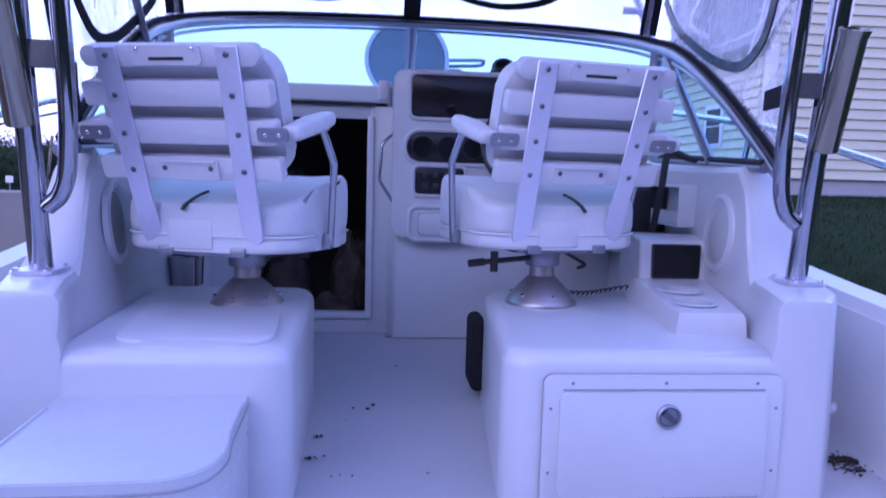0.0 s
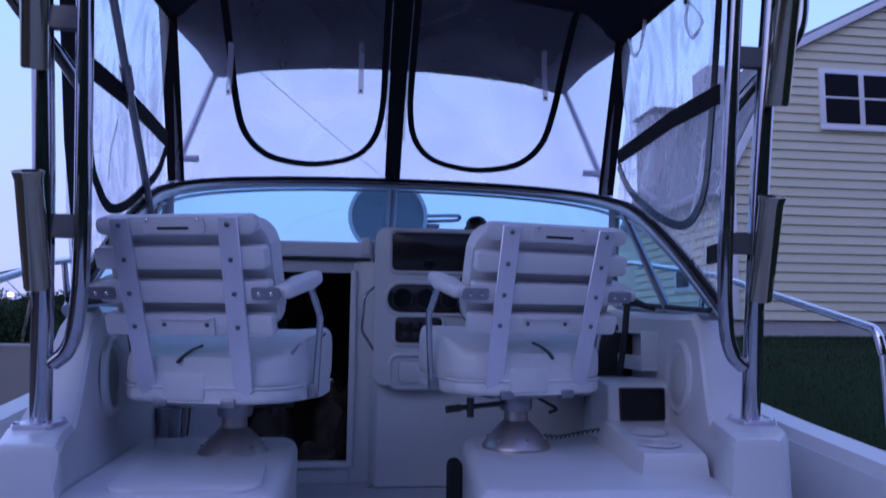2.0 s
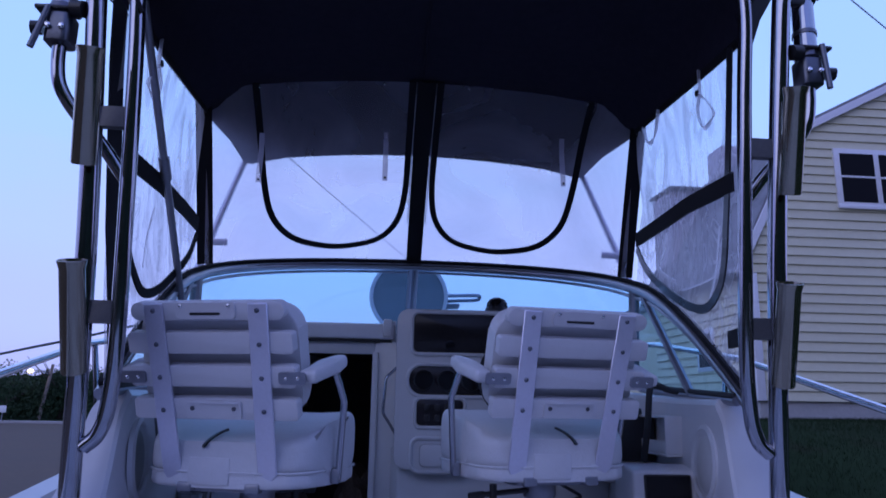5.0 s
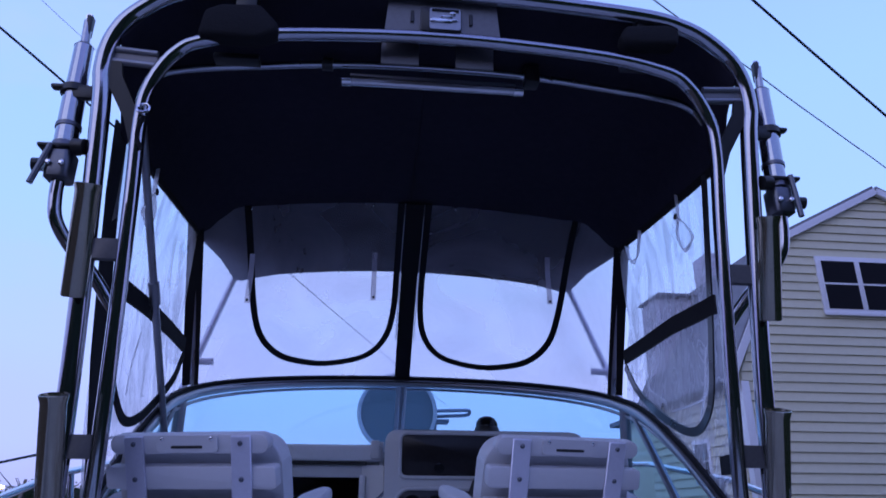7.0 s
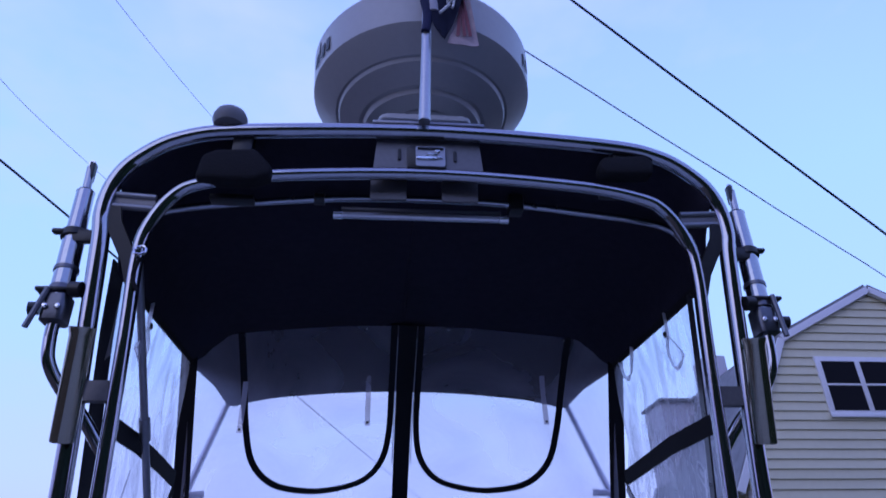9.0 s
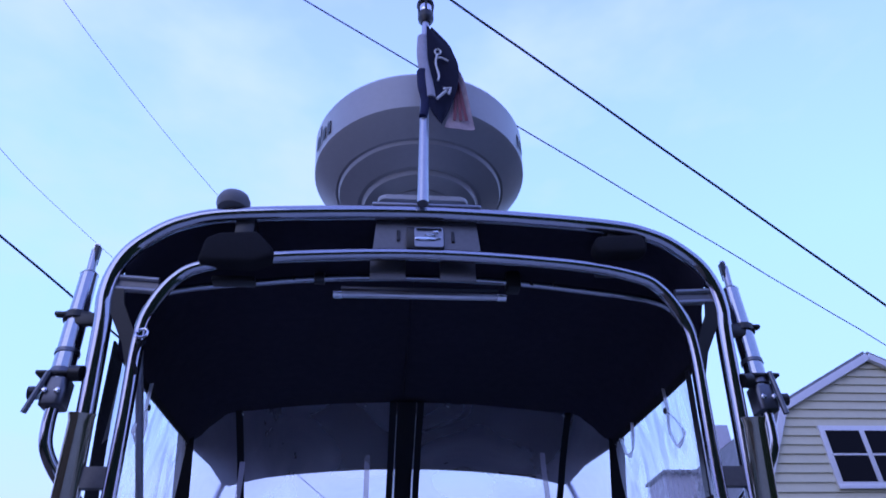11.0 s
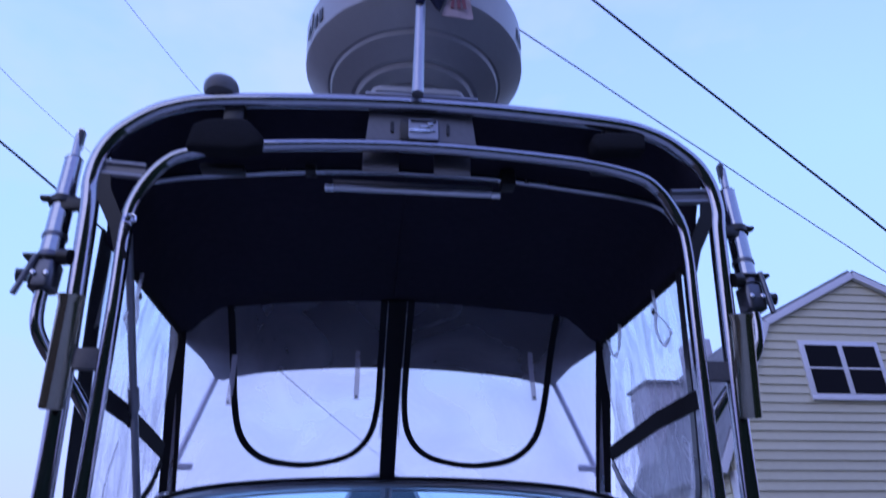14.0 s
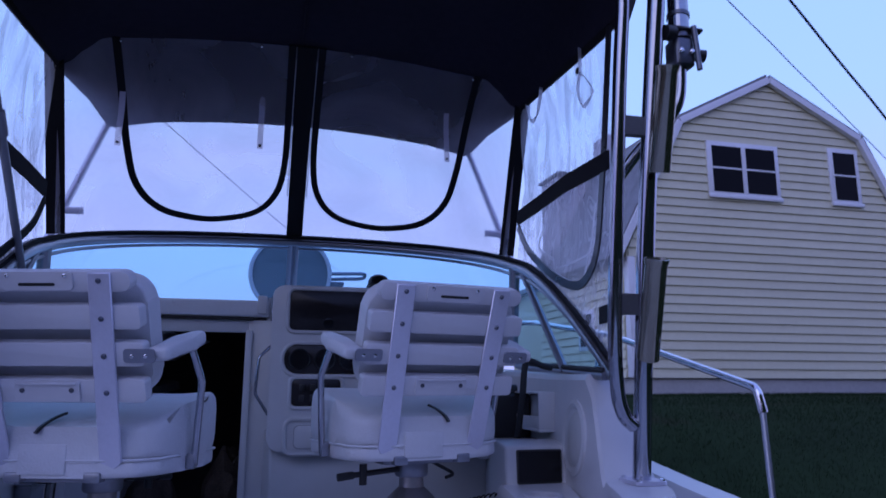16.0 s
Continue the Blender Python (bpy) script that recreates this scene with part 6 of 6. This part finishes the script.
part("shelf", box(0.62, 0.865, 2.12, 2.80, 1.24, 1.30, 0.015, 3), GELCOAT, ctrl, "white moulded shelf")
hose = thing("black_cable_loop", (0.79, 2.05, 1.33), "thick black cable looped by the side window", "cable")
part("cable", tube(smooth_path([(0.865, 2.06, 1.55), (0.83, 2.05, 1.556), (0.785, 2.05, 1.572), (0.765, 2.05, 1.555), (0.757, 2.06, 1.45), (0.752, 2.10, 1.315)], 6), 0.011, 10), RUBBER, hose)
pocket = thing("side_pocket", (0.85, 2.14, 1.40), "pale open storage pocket in the coaming", "storage pocket")
part("tray", join(box(0.80, 0.862, 2.02, 2.28, 1.335, 1.345, 0.003), box(0.80, 0.862, 2.02, 2.028, 1.345, 1.468, 0.003), box(0.80, 0.862, 2.272, 2.28, 1.345, 1.468, 0.003), box(0.80, 0.808, 2.028, 2.272, 1.345, 1.385, 0.003), box(0.80, 0.862, 2.028, 2.272, 1.460, 1.468, 0.003)), GELCOAT, pocket)
foam = thing("black_fender", (0.14, 2.09, SOLE), "black rounded foam fender standing against the box", "fender")
part("body", box(0.153, 0.203, 2.0, 2.16, SOLE + 0.03, 1.035, 0.024, 4), WEB, foam)
holder = thing("drink_holder", (-0.83, 2.35, 1.1), "brushed metal drink holder on the bulkhead", "drink holder")
part("cup", turned([(0.050, 1.075), (0.056, 1.080), (0.060, 1.178), (0.057, 1.178), (0.050, 1.085)], 28, (-0.805, 2.35, 0), caps=False), ALU, holder)
part("cup_bottom", turned([(0.05, 1.080), (0.001, 1.081)], 24, (-0.805, 2.35, 0)), ALU_DULL, holder)
part("rim", tube([(-0.805 + 0.060 * math.cos(a), 2.35 + 0.060 * math.sin(a), 1.178) for a in (2 * math.pi * k / 28 for k in range(28))], 0.004, 8, closed=True), ALU, holder)
part("backplate", box(-0.875, -0.860, 2.30, 2.42, 1.05, 1.18, 0.005), ALU_DULL, holder)
cleat = thing("wall_fitting", (0.96, 1.45, 0.945), "small chrome fitting on the coaming's outer wall", "fitting")
part("flange", moved(turned([(0.026, -0.012), (0.028, 0.004), (0.018, 0.010), (0.010, 0.020), (0.001, 0.022)], 20), Matrix.Translation((0.955, 1.452, 0.945)) @ Vector((0.83, -0.56, 0)).to_track_quat("Z", "Y").to_matrix().to_4x4()), CHROME, cleat)

# ---- rails and foredeck gear ----
for s in (1, -1):
    r = thing("bow_rail", (s * 1.2, 2.5, 1.2), "polished tubular bow rail on the gunwale", "rail", "bow rails")
    part("top_tube", tube(bent([(s * 1.246, 1.470, 1.420), (s * 1.240, 1.482, 1.488), (s * 1.225, 2.3, 1.685), (s * 1.165, 2.95, 1.785), (s * 1.0, 3.7, 1.83), (s * 0.62, 4.7, 1.88), (s * 0.10, 5.45, 1.90)], 0.035, 6), 0.0125, 12), CHROME, r)
    part("end_leg", tube([(s * 1.245, 1.471, 1.43), (s * 1.228, 1.435, 1.160)], 0.0085, 10), RAIL_ALU, r, "thin end leg of the rail")
    for y in (2.35, 3.2, 4.1, 4.9):
        x = along(y, (2.3, 1.225), (2.95, 1.165), (3.7, 1.0), (4.7, 0.62), (5.45, 0.1))
        part("stanchion", tube([(s * (min(x, gunwale_x(y)) - 0.045), y, gunwale_z(y) + 0.005), (s * x, y + 0.03, along(y, (2.3, 1.69), (2.95, 1.785), (3.7, 1.83), (4.7, 1.88)))], 0.011, 10), ALU, r)
lid = thing("deck_hatch_lid", (0, 4.2, 1.9), "round translucent deck hatch standing open", "hatch")
L = pose(0.005, 4.2, 2.165, 84)
part("glazing", moved(turned([(0.001, -0.006), (0.235, -0.006), (0.235, 0.006), (0.001, 0.008)], 48), L), LID_BLUE, lid)
part("rim", moved(turned([(0.232, -0.016), (0.256, -0.014), (0.258, 0.010), (0.248, 0.018), (0.232, 0.014)], 48, caps=False), L), WHITE_PAINT, lid, "white rim")
part("handle", moved(tube(bent([(-0.16, 0.03, -0.006), (-0.16, 0.03, -0.03), (-0.11, 0.10, -0.03), (-0.11, 0.10, -0.006)], 0.01), 0.006, 8), L), BLACK, lid)
part("hinge", box(-0.08, 0.08, 4.19, 4.23, 1.86, 1.93, 0.008), ALU_DULL, lid)
loop = thing("anchor_bracket", (0.32, 4.4, 2.0), "pale tubular bracket on the foredeck", "bracket")
part("loop", tube(smooth_path([(0.134, 4.40, 2.192), (0.25, 4.40, 2.205), (0.40, 4.40, 2.212), (0.49, 4.40, 2.214), (0.505, 4.42, 2.205), (0.485, 4.44, 2.188), (0.36, 4.44, 2.180), (0.22, 4.44, 2.172)], 5), 0.012, 8), ALU_DULL, loop)
part("post", tube([(0.268, 4.42, 1.80), (0.268, 4.42, 2.235)], 0.013, 8), ALU_DULL, loop)
part("foot", box(0.20, 0.36, 4.36, 4.48, 2.125, 2.150, 0.006), ALU_DULL, loop)

# ---- cabin contents and litter ----
def sack(x, y, z, sx, sy, sz, seed):
    bm = bmesh.new()
    bmesh.ops.create_icosphere(bm, subdivisions=4, radius=1)
    for v in bm.verts:
        v.co *= 1 + 0.20 * noise.noise(v.co * 2.1 + Vector((seed, 0, 0))) + 0.12 * abs(noise.noise(v.co * 5.3 + Vector((0, seed, 0))))
        v.co = Vector((x + v.co.x * sx, y + v.co.y * sy, max(z + v.co.z * sz, 0.425)))
    return bm


for k, a in enumerate(((-0.36, 3.16, 0.66, 0.17, 0.15, 0.24), (-0.60, 3.26, 0.74, 0.15, 0.18, 0.33), (-0.27, 3.42, 0.80, 0.12, 0.16, 0.36))):
    solid("duffel_bag", sack(*a, seed=k * 3.0), BROWN, "crumpled brown bag stowed in the dark cabin", "bag", "bags in the cabin")


def litter(cx, cy, z, spread, count, seed):
    rnd = random.Random(seed)
    verts, faces = [], []
    for _ in range(count):
        r = abs(rnd.gauss(0, 1)) * spread
        a, b = rnd.uniform(0, 6.28), rnd.uniform(0, 6.28)
        x, y, s, k = cx + r * math.cos(a) * 1.5, cy + r * math.sin(a) * 0.6, rnd.uniform(0.003, 0.009), len(verts)
        for i in range(5):
            t = b + i * 1.257
            verts.append((x + s * math.cos(t) * (1 if i % 2 else 0.6), y + s * math.sin(t) * 0.7, z + 0.001 + rnd.uniform(0, 0.008)))
        faces.append(tuple(range(k, k + 5)))
    return verts, faces


lv, lf = [], []
for a in ((1.075, 1.53, SOLE, 0.030, 300, 1), (1.06, 1.47, SOLE, 0.05, 60, 9), (-0.300, 1.578, SOLE, 0.010, 9, 2), (-0.296, 1.716, SOLE, 0.005, 4, 3), (-0.206, 1.938, SOLE, 0.007, 4, 4), (-0.167, 1.938, SOLE, 0.004, 3, 5), (-0.071, 2.389, SOLE, 0.003, 2, 6), (-0.013, 1.485, SOLE, 0.004, 2, 7), (-0.197, 1.466, SOLE, 0.012, 3, 8), (-0.15, 1.9, SOLE, 0.25, 3, 10), (-0.1, 2.85, SOLE, 0.006, 4, 11)):
    v, f = litter(*a)
    lf += [tuple(i + len(lv) for i in q) for q in f]
    lv += v
me = bpy.data.meshes.new("leaf_litter")
me.from_pydata(lv, [], lf)
me.materials.append(DEBRIS)
tagged(new("leaf_litter", me), "dry brown leaf bits scattered on the cockpit floor", "leaf litter", kind="stuff")

# ---- window and clapboards of the house's side ----
side_window = part("window", box(HX - HALF - 0.045, HX - HALF - 0.005, 8.42, 8.92, 1.92, 2.48, 0.004), WHITE_PAINT, house, "white-trimmed side window with dark panes")
for z0, z1 in ((1.98, 2.19), (2.21, 2.42)):
    part("pane", box(HX - HALF - 0.050, HX - HALF - 0.046, 8.49, 8.85, z0, z1), WINDOW_GLASS, side_window, "dark pane")
z0 = HB
while z0 < EAVE - 0.15:
    bm = prism([(HX - HALF - 0.036, z0), (HX - HALF + 0.005, z0), (HX - HALF + 0.005, z0 + 0.126), (HX - HALF - 0.010, z0 + 0.126)], HY + 0.12, HY + 2.9, "y")
    part("clapboard", bm, SIDING, house_wall)
    z0 += 0.116

# ---- clapboards of the gable ----
EXPOSE = 0.116
k = 0
while HB + k * EXPOSE < RIDGE - 0.1:
    z0 = HB + k * EXPOSE
    z1 = min(z0 + EXPOSE + 0.01, RIDGE - 0.03)
    w0, w1 = half_at(z0) - 0.01, half_at(z1) - 0.01
    bm = bmesh.new()
    q = [bm.verts.new(v) for v in ((HX - w0, HY - 0.006, z0), (HX + w0, HY - 0.006, z0), (HX + w0, HY + 0.028, z0), (HX - w0, HY + 0.028, z0), (HX - w1, HY + 0.018, z1), (HX + w1, HY + 0.018, z1), (HX + w1, HY + 0.028, z1), (HX - w1, HY + 0.028, z1))]
    for f in ((0, 1, 2, 3), (4, 5, 6, 7), (0, 1, 5, 4), (1, 2, 6, 5), (2, 3, 7, 6), (3, 0, 4, 7)):
        bm.faces.new([q[i] for i in f])
    part("clapboard", bm, SIDING, house_wall)
    k += 1
